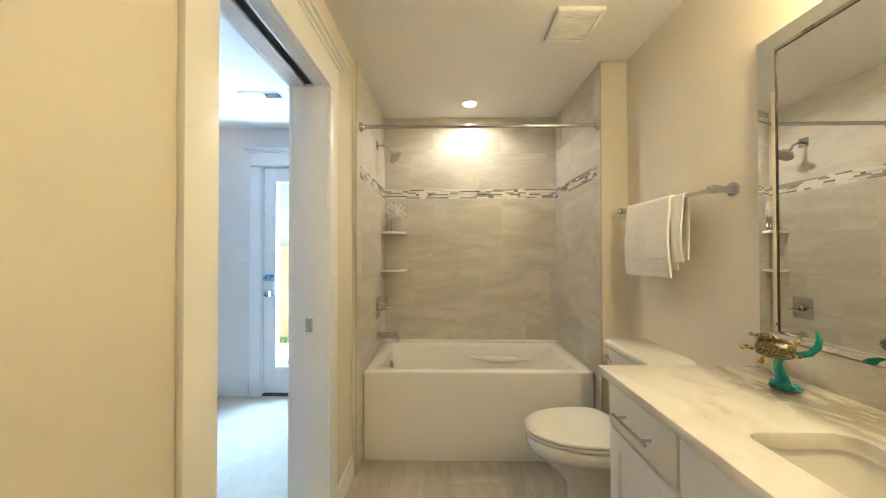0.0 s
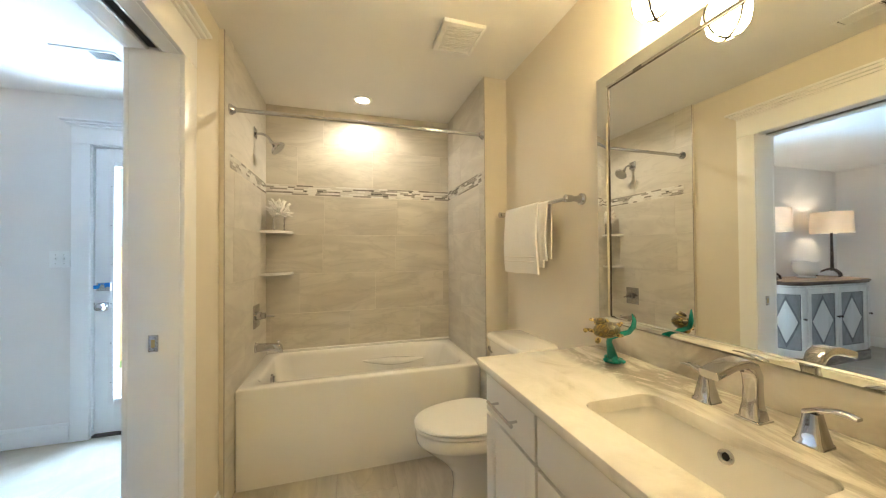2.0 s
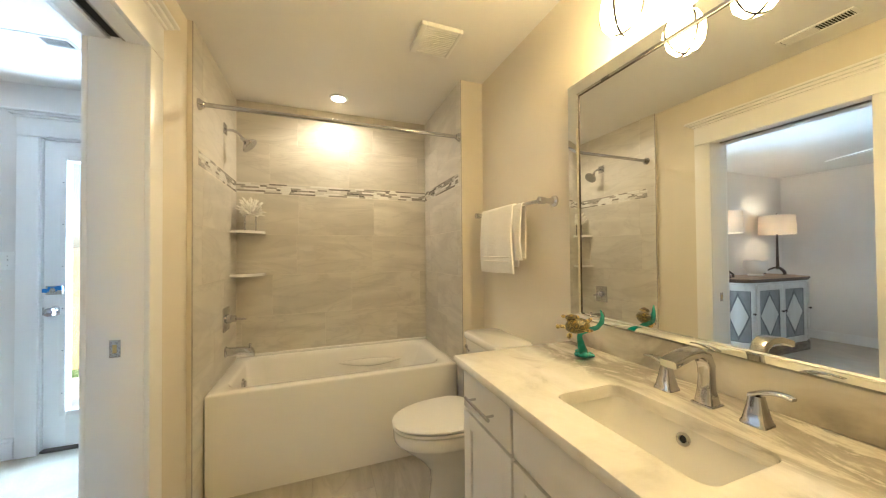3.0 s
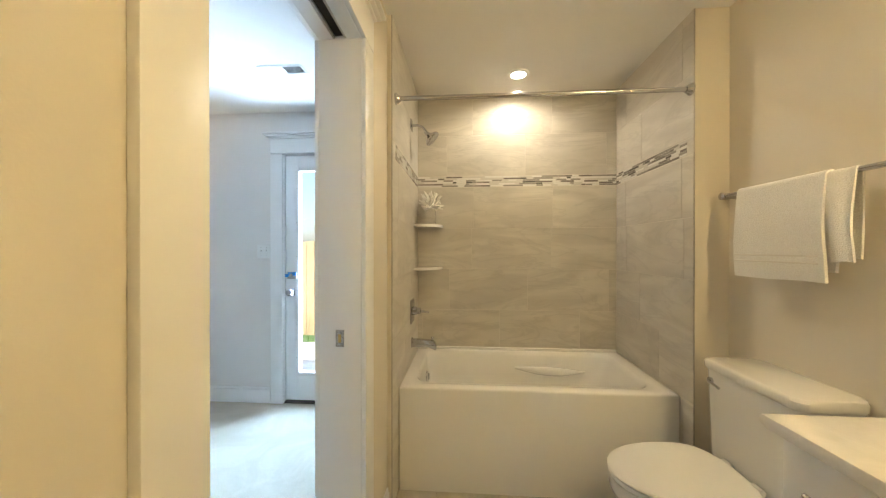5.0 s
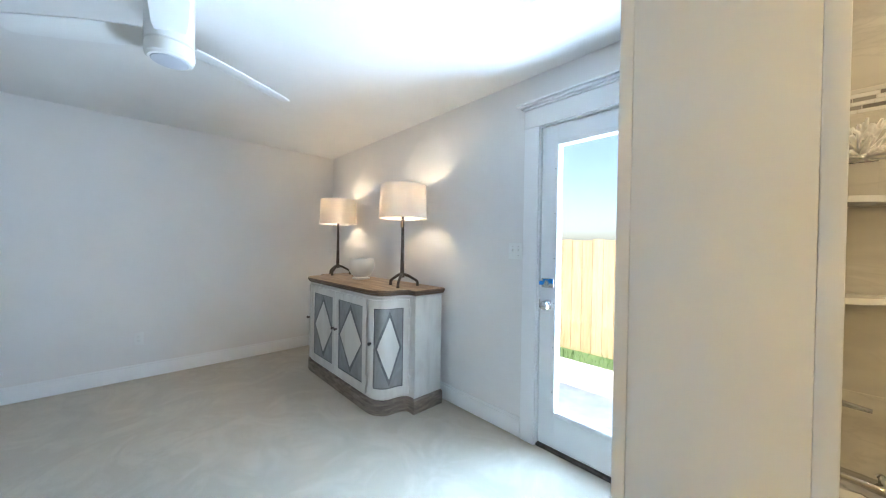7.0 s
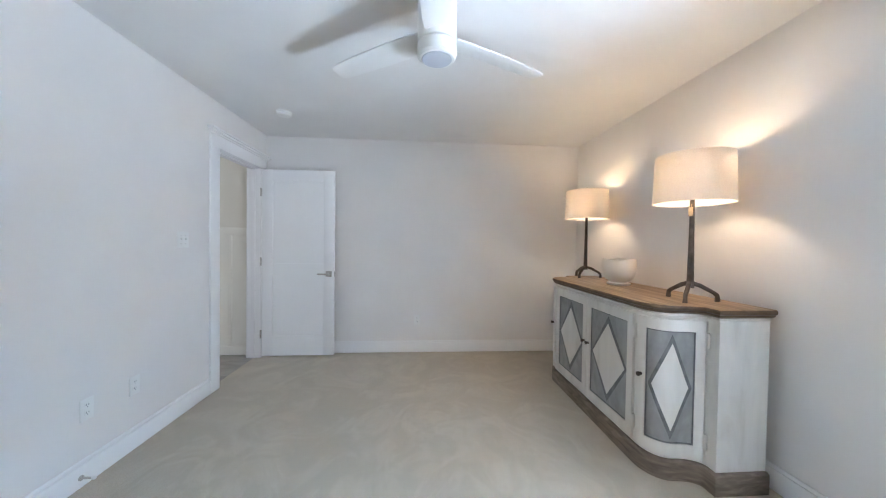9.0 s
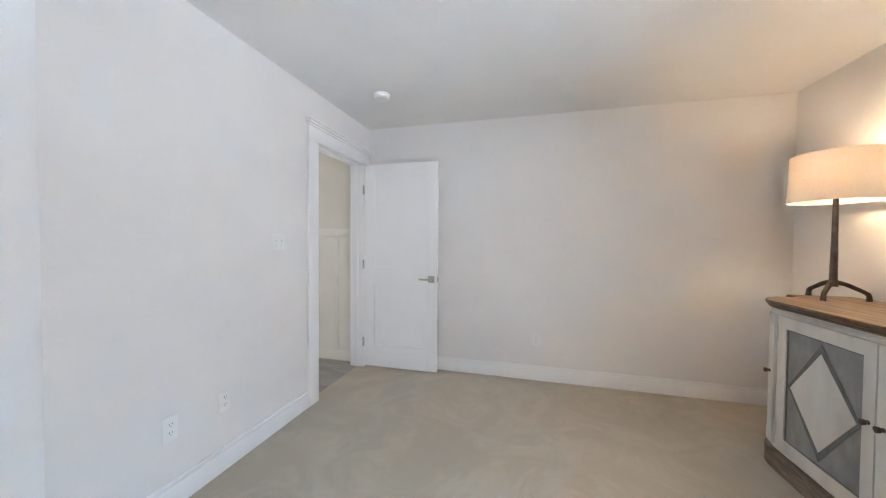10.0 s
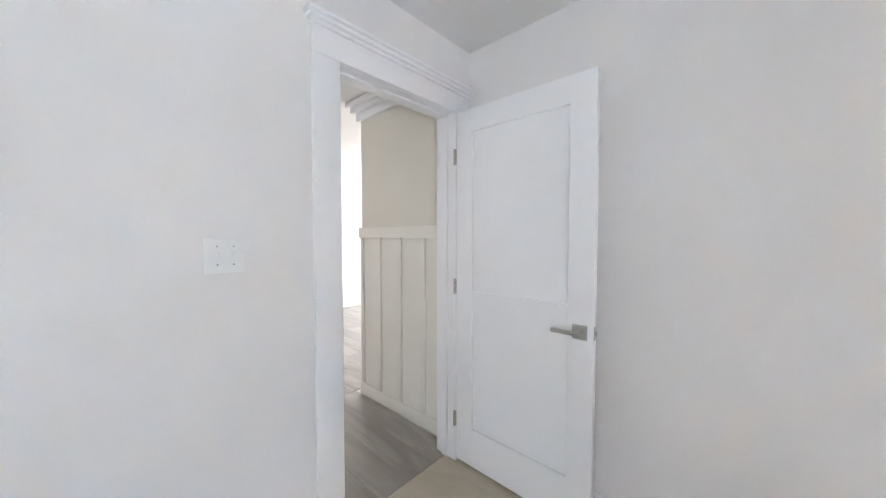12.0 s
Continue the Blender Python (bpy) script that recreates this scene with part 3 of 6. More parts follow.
for sgn, xf in ((1, LX), (-1, LX - 0.036)):
    bm = box(min(xf, xf + sgn * 0.009), max(xf, xf + sgn * 0.009), -0.008, 0.056, 0.888, 0.952, 0.002)
    lathe(bm, [(0.011, xf + sgn * 0.009), (0.011, xf + sgn * 0.045)], (0, 0.024, 0.920), 18, 'X')
    bx(bm, *sorted((xf + sgn * 0.040, xf + sgn * 0.053)), -0.090, 0.035, 0.911, 0.929, 0.003)
    part("door_handle", bm, NICKEL, hd, "brushed nickel lever on a square rose")
bm = box(LX - 0.030, LX - 0.006, Y1, Y1 + 0.0018, 0.89, 0.95, 0.0006)
bx(bm, LX - 0.024, LX - 0.012, Y1 + 0.0018, Y1 + 0.010, 0.908, 0.932, 0.003)
part("latch", bm, NICKEL, hd, "nickel latch on the edge")
for zz in (0.26, 1.05, 1.80):
    bm = bmesh.new()
    tube(bm, [(LX + 0.006, SY + 0.012, zz - 0.045), (LX + 0.006, SY + 0.012, zz + 0.045)], 0.007, 12)
    bx(bm, LX - 0.028, LX + 0.004, SY + 0.0195, SY + 0.0215, zz - 0.044, zz + 0.044)
    part("hinge", bm, NICKEL, hd, "nickel hinge")

# closet door in the south wall
casing_y("trim_closet", SY, 1, -2.125, -1.345, 2.085, "white craftsman casing round the closet door", 0.118, 0.03, 0.03)
cd = thing("door_3", (-1.735, SY - 0.02, 0.0), "closed white closet door with nickel hinges", "door", "", "structure")
bm = box(-2.121, -2.009, SY - 0.037, SY - 0.001, 0.015, 2.06, 0.0015)
bx(bm, -1.461, -1.349, SY - 0.037, SY - 0.001, 0.015, 2.06, 0.0015)
for z0, z1 in ((0.015, 0.235), (0.905, 1.03), (1.93, 2.06)):
    bx(bm, -2.009, -1.461, SY - 0.037, SY - 0.0014, z0, z1)
part("door_leaf", bm, DOOR_W, cd)
for z0, z1 in ((0.235, 0.905), (1.03, 1.93)):
    part("door_panel", box(-2.009, -1.461, SY - 0.030, SY - 0.012, z0, z1), DOOR_W, cd)
for zz in (0.33, 1.10, 1.86):
    bm = bmesh.new()
    tube(bm, [(-2.126, SY + 0.020, zz - 0.045), (-2.126, SY + 0.020, zz + 0.045)], 0.0065, 12)
    bx(bm, -2.140, -2.112, SY + 0.0185, SY + 0.0205, zz - 0.044, zz + 0.044)
    part("hinge", bm, NICKEL, cd, "nickel hinge")
bm = bmesh.new()
lathe(bm, [(0.03, 0.0), (0.03, 0.008), (0.012, 0.012), (0.012, 0.04), (0.028, 0.05), (0.024, 0.066), (0.008, 0.07)], (-1.415, SY - 0.001, 0.92), 24, 'Y')
part("door_knob", bm, NICKEL, cd)
part("closet_back", box(-2.125, -1.345, SY - 0.12, SY - 0.10, 0.0, 2.07), WALL_BED, cd)

# ---- hall behind the doorway ----
HW = -4.612
setting("floor_hall", box(-8.6, -3.0, -5.0, SY - 0.062, -0.06, -0.008), GROUT, "grey wood-look plank floor of the hall", "floor")
setting("ceiling_hall", box(-8.6, -3.0, -5.0, SY - 0.12, RC, RC + 0.1), CEIL, "white hall ceiling", "ceiling")
setting("wall_hall_west", box(-8.6, HW, -1.830, SY - 0.12, -0.05, 2.6), WALL_HALL, "hall wall above white board and batten wainscot", "wall")
setting("wall_hall_east", box(-3.12, -3.0, -5.0, SY - 0.12, -0.05, 2.6), WALL_BED, "plain hall wall", "wall")
setting("wall_far_room", box(-8.6, -3.0, -5.12, -5.0, -0.05, 2.6), WALL_BED, "pale wall of the far room", "wall")
bm = box(-8.72, -8.6, -5.12, -4.4, -0.05, 2.6)
bx(bm, -8.72, -8.6, -2.8, -1.830, -0.05, 2.6)
bx(bm, -8.72, -8.6, -4.4, -2.8, -0.05, 0.7)
bx(bm, -8.72, -8.6, -4.4, -2.8, 2.2, 2.6)
setting("wall_far_west", bm, WALL_BED, "wall of the far room with a window opening", "wall")
ws = thing("trim_wainscot", (HW, -1.4, 0.0), "white board and batten wainscot in the hall", "wainscot", "", "structure")
part("backing", box(HW, HW + 0.006, -1.830, -0.852, 0.0, 1.36), WAINSCOT, ws)
part("cap_rail", box(HW, HW + 0.024, -1.850, -0.852, 1.33, 1.415, 0.003), WAINSCOT, ws)
part("base_board", box(HW + 0.006, HW + 0.020, -1.845, -0.852, 0.0, 0.10, 0.002), WAINSCOT, ws)
for yb in (-1.829, -1.592, -1.342, -1.092):
    part("batten", box(HW + 0.0062, HW + 0.019, yb, yb + 0.040, 0.101, 1.329, 0.0015), WAINSCOT, ws)
bm = box(HW, HW + 0.03, -1.860, -0.852, 2.30, 2.36, 0.006)
bx(bm, HW, HW + 0.065, -1.895, -0.852, 2.36, 2.41, 0.012)
bx(bm, HW, HW + 0.095, -1.925, -0.852, 2.41, RC - 0.002, 0.008)
setting("trim_crown", bm, TRIM, "white crown moulding at the hall ceiling", "crown moulding", 35)
fw = thing("trim_far_wainscot", (-6.0, -5.0, 0.0), "white wainscot on the far room wall", "wainscot", "", "structure")
part("backing", box(-8.5, -3.2, -4.999, -4.993, 0.0, 1.36), TRIM, fw)
part("cap_rail", box(-8.5, -3.2, -4.999, -4.97, 1.33, 1.415, 0.003), TRIM, fw)
part("base_board", box(-8.5, -3.2, -4.9925, -4.98, 0.0, 0.16, 0.002), TRIM, fw)

# ---- outside ----
setting("ground", box(-500, 500, -500, 500, -0.6, -0.125), LAWN, "lawn reaching away from the house", "ground")
setting("patio", box(-4.2, 3.0, 3.095, 4.9, -0.18, -0.075, 0.01), CONCRETE, "pale concrete patio outside the glazed door", "patio")
random.seed(5)
fence = thing("fence", (-1.5, 5.5, -0.12), "sunlit yellow wooden privacy fence", "fence")
x = -6.0
while x < 4.0:
    w = 0.14
    h = 1.42 + random.uniform(-0.012, 0.012)
    part("fence_board", box(x, x + w - 0.004, 5.45, 5.468, -0.13, h, 0.002, 1), FENCE, fence)
    x += w
for zz in (0.15, 0.75, 1.28):
    part("fence_rail", box(-6.0, 4.0, 5.47, 5.51, zz, zz + 0.09), FENCE, fence)
bm = bmesh.new()
for _ in range(2600):
    gx, gy = random.uniform(-4.5, 2.5), random.uniform(4.93, 5.44)
    hgt, a = random.uniform(0.03, 0.09), random.uniform(0, 6.28)
    dx, dy = 0.004 * math.cos(a), 0.004 * math.sin(a)
    lx, ly = random.uniform(-0.02, 0.02), random.uniform(-0.02, 0.02)
    v3 = [bm.verts.new(p) for p in ((gx - dx, gy - dy, -0.126), (gx + dx, gy + dy, -0.126), (gx + lx, gy + ly, -0.126 + hgt))]
    bm.faces.new(v3)
solid("grass", bm, GRASS, "strip of green grass along the fence", "grass", "stuff", None)

# ---- bath alcove ----
GRID[0] = BATH
TL, TR, TB = -0.375, 1.128, 2.850     # tile faces
TY0 = 1.957


def rounded_rect(x0, x1, y0, y1, r, n_=6):
    pts = []
    for cx, cy, a0 in ((x1 - r, y1 - r, 0), (x0 + r, y1 - r, 90), (x0 + r, y0 + r, 180), (x1 - r, y0 + r, 270)):
        for k in range(n_ + 1):
            a = radians(a0 + 90 * k / n_)
            pts.append((cx + r * math.cos(a), cy + r * math.sin(a)))
    return pts


tub = thing("bathtub", (0.375, 2.49, 0.0), "white acrylic alcove bathtub with a plain apron", "bathtub")
TF, TH = 2.112, 0.572
bm = bmesh.new()
outer = rounded_rect(TL + 0.002, TR - 0.002, TF, TB - 0.002, 0.012)
outer_in = rounded_rect(TL + 0.010, TR - 0.010, TF + 0.008, TB - 0.010, 0.012)


def basin_ring(inset_l, inset_r, inset_f, inset_b, r, z):
    return [(x_, y_, z) for x_, y_ in rounded_rect(TL + inset_l, TR - inset_r, TF + inset_f, TB - inset_b, r)]


rings = [[(x_, y_, 0.0) for x_, y_ in outer], [(x_, y_, TH - 0.012) for x_, y_ in outer], [(x_, y_, TH - 0.003) for x_, y_ in rounded_rect(TL + 0.005, TR - 0.005, TF + 0.004, TB - 0.005, 0.012)],
         [(x_, y_, TH) for x_, y_ in outer_in],
         basin_ring(0.075, 0.085, 0.075, 0.055, 0.10, TH), basin_ring(0.083, 0.095, 0.083, 0.062, 0.10, TH - 0.006), basin_ring(0.092, 0.11, 0.092, 0.072, 0.10, TH - 0.03),
         basin_ring(0.105, 0.17, 0.115, 0.09, 0.11, TH - 0.16), basin_ring(0.125, 0.26, 0.135, 0.11, 0.12, TH - 0.30), basin_ring(0.16, 0.32, 0.17, 0.15, 0.10, TH - 0.37), basin_ring(0.22, 0.38, 0.23, 0.21, 0.08, TH - 0.385)]
ring_loft(bm, rings, True, True)
part("tub_shell", bm, ACRYLIC, tub, "", 40)
part("back_lip", box(TL + 0.003, TR - 0.003, TB - 0.020, TB - 0.0005, TH - 0.004, TH + 0.016, 0.006), ACRYLIC, tub)
# arm rest moulded on the far side of the basin
bm = bmesh.new()
pts = [(0.36 + 0.5 * k / 12, TB - 0.10 - 0.03 * math.sin(math.pi * k / 12), TH - 0.105 - 0.02 * k / 12) for k in range(13)]
tube(bm, pts, [0.006 + 0.026 * math.sin(math.pi * k / 12) for k in range(13)], 12)
part("arm_rest", bm, ACRYLIC, tub, "", 60)
bm = bmesh.new()
lathe(bm, [(0.034, 0.0), (0.034, 0.008), (0.026, 0.014), (0.012, 0.016)], (TL + 0.108, 2.51, 0.482), 28, 'X')
bx(bm, TL + 0.122, TL + 0.132, 2.502, 2.518, 0.459, 0.50, 0.003)
part("overflow_plate", bm, CHROME, tub, "chrome overflow plate")
bm = bmesh.new()
lathe(bm, [(0.035, 0.181), (0.035, 0.185), (0.02, 0.190)], (-0.02, 2.50, 0.0), 24)
part("drain", bm, CHROME, tub)

# spout, valve, shower head
spt = thing("tub_spout", (TL, 2.55, 0.70), "chrome tub spout on the tiled wall", "tub spout")
bm = bmesh.new()
lathe(bm, [(0.036, 0.0005), (0.036, 0.006), (0.030, 0.012)], (TL, 2.55, 0.695), 24, 'X')
part("flange", bm, CHROME, spt)
bm = bmesh.new()
secs = []
for k, (dx_, hw, zt, zb) in enumerate([(0.008, 0.024, 0.722, 0.668), (0.05, 0.024, 0.720, 0.668), (0.11, 0.025, 0.716, 0.672), (0.15, 0.025, 0.712, 0.655), (0.165, 0.024, 0.700, 0.648), (0.172, 0.020, 0.680, 0.648)]):
    secs.append([(TL + dx_, yy_, zz_) for yy_, zz_ in rounded_rect(2.55 - hw, 2.55 + hw, zb, zt, 0.009, 3)])
ring_loft(bm, secs)
part("spout_body", bm, CHROME, spt, "", 50)
bm = bmesh.new()
tube(bm, [(TL + 0.145, 2.55, 0.708), (TL + 0.145, 2.55, 0.728)], 0.006, 10)
lathe(bm, [(0.009, 0.728), (0.010, 0.734), (0.005, 0.738)], (TL + 0.145, 2.55, 0), 12)
part("diverter", bm, CHROME, spt)
val = thing("shower_valve", (TL, 2.55, 0.915), "chrome shower valve with a lever on a square plate", "shower valve")
part("escutcheon", box(TL + 0.0005, TL + 0.010, 2.48, 2.62, 0.835, 0.995, 0.004), CHROME, val)
bm = bmesh.new()
lathe(bm, [(0.030, 0.010), (0.028, 0.035), (0.022, 0.040), (0.022, 0.062), (0.012, 0.066)], (TL, 2.55, 0.915), 24, 'X')
part("hub", bm, CHROME, val)
bm = bmesh.new()
tube(bm, [(TL + 0.05, 2.55, 0.915), (TL + 0.08, 2.54, 0.913), (TL + 0.125, 2.535, 0.910)], [0.010, 0.008, 0.006], 12)
part("lever", bm, CHROME, val)
sh = thing("wall_shower", (TL, 2.53, 2.20), "chrome wall shower with a bent arm and round head", "shower")
bm = bmesh.new()
bx(bm, TL + 0.0005, TL + 0.008, 2.495, 2.565, 2.155, 2.225, 0.003)
part("flange", bm, CHROME, sh)
bm = bmesh.new()
tube(bm, [(TL + 0.006, 2.53, 2.185), (TL + 0.045, 2.53, 2.188), (TL + 0.08, 2.53, 2.172), (TL + 0.105, 2.53, 2.140)], 0.009, 12)
part("arm", bm, CHROME, sh)
bm = bmesh.new()
lathe(bm, [(0.012, 0.02), (0.014, 0.0), (0.022, -0.018), (0.050, -0.036), (0.058, -0.050), (0.055, -0.056)], (0, 0, 0), 28)
bmesh.ops.transform(bm, matrix=Matrix.Translation((TL + 0.112, 2.53, 2.128)) @ Matrix.Rotation(radians(-46), 4, 'Y'), verts=bm.verts)
part("head", bm, CHROME, sh)
bm = bmesh.new()
lathe(bm, [(0.054, -0.0545), (0.052, -0.0575), (0.030, -0.0565), (0.004, -0.0560)], (0, 0, 0), 28)
for rr, n_ in ((0.044, 16), (0.031, 11), (0.018, 6)):
    for q_ in range(n_):
        a = 2 * math.pi * q_ / n_
        lathe(bm, [(0.0030, -0.056), (0.0022, -0.0605), (0.0006, -0.061)], (rr * math.cos(a), rr * math.sin(a), 0), 6)
bmesh.ops.transform(bm, matrix=Matrix.Translation((TL + 0.112, 2.53, 2.128)) @ Matrix.Rotation(radians(-46), 4, 'Y'), verts=bm.verts)
part("spray_face", bm, SPRAY, sh, "grey spray face with nozzles")

# curtain rod
rod = thing("shower_curtain_rod", (0.375, 2.037, 2.144), "straight chrome shower curtain rod", "curtain rod")
bm = bmesh.new()
tube(bm, [(TL + 0.004, 2.037, 2.144), (TR - 0.004, 2.037, 2.144)], 0.0125, 16)
part("rod", bm, CHROME, rod)
for xe, s_ in ((TL, 1), (TR, -1)):
    bm = bmesh.new()
    lathe(bm, [(0.030, xe + s_ * 0.0006), (0.030, xe + s_ * 0.008), (0.022, xe + s_ * 0.018), (0.016, xe + s_ * 0.028)], (0, 2.037, 2.144), 24, 'X')
    part("end_flange", bm, CHROME, rod)

# corner shelves
for zz in (1.197, 1.514):
    bm = bmesh.new()
    pts = [(TL + 0.001, TB - 0.001)]
    for k in range(13):
        a = radians(-90 + 90 * k / 12)
        pts.append((TL + 0.001 + 0.200 * math.cos(a) ** 0.9 if k < 12 and math.cos(a) > 0 else TL + 0.001 + 0.200 * max(0.0, math.cos(a)), TB - 0.001 + 0.200 * math.sin(a)))
    prism(bm, pts, zz - 0.010, zz + 0.010)
    bmesh.ops.bevel(bm, geom=[e for e in bm.edges if abs(e.verts[0].co.z - e.verts[1].co.z) < 1e-6], offset=0.004, segments=2, affect='EDGES')
    solid("corner_shelf", bm, PORCELAIN, "white quarter-round corner shelf set in the tiled corner", "shelf", "", 35, (TL, TB, zz), "corner shelves in the bath alcove")

# coral in a glass on the upper shelf
CCX, CCY = TL + 0.112, TB - 0.095
cor = thing("coral_ornament", (CCX, CCY, 1.525), "white branching coral ornament on a clear glass stand", "ornament")
part("glass_block", box(CCX - 0.034, CCX + 0.034, CCY - 0.034, CCY + 0.034, 1.525, 1.636, 0.004), GLASS, cor, "clear glass block")
random.seed(11)
bm = bmesh.new()
root = Vector((CCX, CCY, 1.654))


def finger(bm_, p, d, length, r):
    """One blunt coral finger, wider at its tip, with a short side stub or two."""
    pts_, rad = [p], [r * 0.75]
    for k in range(4):
        d = (d + Vector((random.uniform(-.16, .16), random.uniform(-.16, .16), random.uniform(-.10, .14)))).normalized()
        pts_.append(pts_[-1] + d * length / 4)
        rad.append(r * (0.85 + 0.11 * k))
    tube(bm_, pts_ + [pts_[-1] + d * 0.004], rad + [r * 0.7], 6)
    for _ in range(2):
        side = Vector((random.uniform(-1, 1), random.uniform(-1, 1), random.uniform(-.2, .8))).normalized()
        q = pts_[random.choice((2, 3))]
        tube(bm_, [q, q + (d * 0.8 + side * 0.7) * 0.016, q + (d * 1.5 + side * 0.8) * 0.020], [r * 0.8, r * 0.9, r * 0.6], 6)


for k in range(46):
    up = -0.12 + 1.10 * (k + 0.5) / 46
    a = 2.39996 * k
    flat = math.sqrt(1 - up * up)
    finger(bm, root, Vector((math.cos(a) * flat, math.sin(a) * flat, up)), random.uniform(0.056, 0.078) + 0.050 * max(0.0, up), 0.0058)
for v_ in bm.verts:
    v_.co.y = min(v_.co.y, TB - 0.004)
    v_.co.x = max(v_.co.x, TL + 0.004)
    v_.co.z = max(v_.co.z, 1.6365)
part("coral", bm, CORAL, cor, "rough white coral", 60)

# recessed light, bath fan
can = thing("recessed_light", (0.357, 2.574, BC), "round lit recessed ceiling light over the bath", "ceiling light")
bm = bmesh.new()
lathe(bm, [(0.048, BC - 0.0005), (0.072, BC - 0.0005), (0.070, BC - 0.006), (0.050, BC - 0.008)], (0.357, 2.574, 0), 36, 'Z', False, False)
part("trim_ring", bm, PLASTIC, can)
bm = bmesh.new()
lathe(bm, [(0.0495, BC - 0.001), (0.0495, BC - 0.005), (0.03, BC - 0.006)], (0.357, 2.574, 0), 28)
part("lens", bm, CAN_LENS, can, "glowing lens")
vf = thing("bath_fan", (0.83, 1.67, BC), "white slotted bathroom exhaust fan grille on the ceiling", "exhaust fan")
bm = bmesh.new()
for x0, x1, y0, y1 in ((0.715, 0.745, 1.555, 1.795), (0.925, 0.945, 1.555, 1.795), (0.745, 0.925, 1.555, 1.575), (0.745, 0.925, 1.775, 1.795)):
    bx(bm, x0, x1, y0, y1, BC - 0.024, BC - 0.0005, 0.003)
part("frame", bm, PLASTIC, vf)
# dark grey sheet puts the shade behind the grille slats into colour
part("backing", box(0.745, 0.925, 1.575, 1.775, BC - 0.004, BC - 0.0005), GREYLINE, vf)
for k in range(13):
    yy = 1.578 + k * 0.0152
    part("slat", box(0.7455, 0.9245, yy, yy + 0.0095, BC - 0.022, BC - 0.008), PLASTIC, vf)

# ---- toilet ----
toi = thing("toilet", (1.0, 1.74, 0.0), "white two-piece toilet with closed seat", "toilet")
TCY = 1.655


def egg(cx, cy, front, back, half, z, n_=36, sq=0.0):
    """Oval plan, nose towards -x."""
    pts = []
    for k in range(n_):
        a = 2 * math.pi * k / n_
        c_, s_ = math.cos(a), math.sin(a)
        ln = front if c_ < 0 else back
        e = 1.0 if c_ < 0 else 0.62
        pts.append((cx + ln * math.copysign(abs(c_) ** e, c_), cy + half * math.copysign(abs(s_) ** 0.92, s_), z))
    return pts


bm = bmesh.new()
ring_loft(bm, [egg(0.98, TCY, 0.215, 0.24, 0.118, 0.0), egg(0.98, TCY, 0.21, 0.24, 0.114, 0.03), egg(0.98, TCY, 0.20, 0.24, 0.108, 0.12), egg(0.97, TCY, 0.205, 0.25, 0.110, 0.19), egg(0.94, TCY, 0.24, 0.27, 0.130, 0.255), egg(0.905, TCY, 0.285, 0.29, 0.164, 0.315), egg(0.897, TCY, 0.302, 0.295, 0.178, 0.338), egg(0.895, TCY, 0.313, 0.30, 0.187, 0.348), egg(0.895, TCY, 0.318, 0.30, 0.190, 0.365), egg(0.895, TCY, 0.318, 0.30, 0.19, 0.395), egg(0.895, TCY, 0.31, 0.30, 0.184, 0.401)])
bm.transform(Matrix.Diagonal((1, 1, 1.09, 1)))
part("bowl", bm, PORCELAIN, toi, "", 50)
bm = bmesh.new()
ring_loft(bm, [egg(0.895, TCY, 0.245, 0.15, 0.120, 0.4012), egg(0.895, TCY, 0.245, 0.15, 0.120, 0.4092), egg(0.895, TCY, 0.319, 0.160, 0.192, 0.4095), egg(0.895, TCY, 0.322, 0.160, 0.194, 0.416), egg(0.895, TCY, 0.318, 0.156, 0.191, 0.4225), egg(0.895, TCY, 0.300, 0.15, 0.174, 0.4235)])
bm.transform(Matrix.Translation((0, 0, 0.036)))
part("seat", bm, PLASTIC, toi, "", 50)
bm = bmesh.new()
ring_loft(bm, [egg(0.895, TCY, 0.245, 0.14, 0.120, 0.4237), egg(0.895, TCY, 0.245, 0.14, 0.120, 0.4307), egg(0.895, TCY, 0.321, 0.164, 0.193, 0.4310), egg(0.895, TCY, 0.324, 0.165, 0.195, 0.4340), egg(0.895, TCY, 0.320, 0.161, 0.192, 0.441), egg(0.895, TCY, 0.29, 0.145, 0.17, 0.447), egg(0.895, TCY, 0.15, 0.10, 0.09, 0.450)])
bm.transform(Matrix.Translation((0, 0, 0.036)))
part("lid", bm, PLASTIC, toi, "", 50)
for s_ in (-1, 1):
    bm = bmesh.new()
    tube(bm, [(1.062, TCY + s_ * 0.05, 0.464), (1.062, TCY + s_ * 0.09, 0.464)], 0.013, 12)
    part("seat_hinge", bm, PLASTIC, toi)
bm = bmesh.new()
ring_loft(bm, [[(x_, y_, 0.405) for x_, y_ in rounded_rect(1.085, 1.287, TCY - 0.18, TCY + 0.18, 0.035)],
               [(x_, y_, 0.455) for x_, y_ in rounded_rect(1.075, 1.289, TCY - 0.195, TCY + 0.195, 0.035)],
               [(x_, y_, 0.818) for x_, y_ in rounded_rect(1.070, 1.291, TCY - 0.21, TCY + 0.21, 0.035)]])
part("tank", bm, PORCELAIN, toi, "", 40)
bm = bmesh.new()
ring_loft(bm, [[(x_, y_, z_) for x_, y_ in rounded_rect(1.060 + i_, 1.2925, TCY - 0.22 + i_, TCY + 0.22 - i_, 0.038)] for z_, i_ in ((0.8185, 0.004), (0.826, 0.0), (0.848, 0.0), (0.856, 0.006), (0.858, 0.015))])
part("tank_lid", bm, PORCELAIN, toi, "", 40)
bm = bmesh.new()
lathe(bm, [(0.014, 1.069), (0.014, 1.060), (0.008, 1.056)], (0, TCY + 0.165, 0.770), 16, 'X')
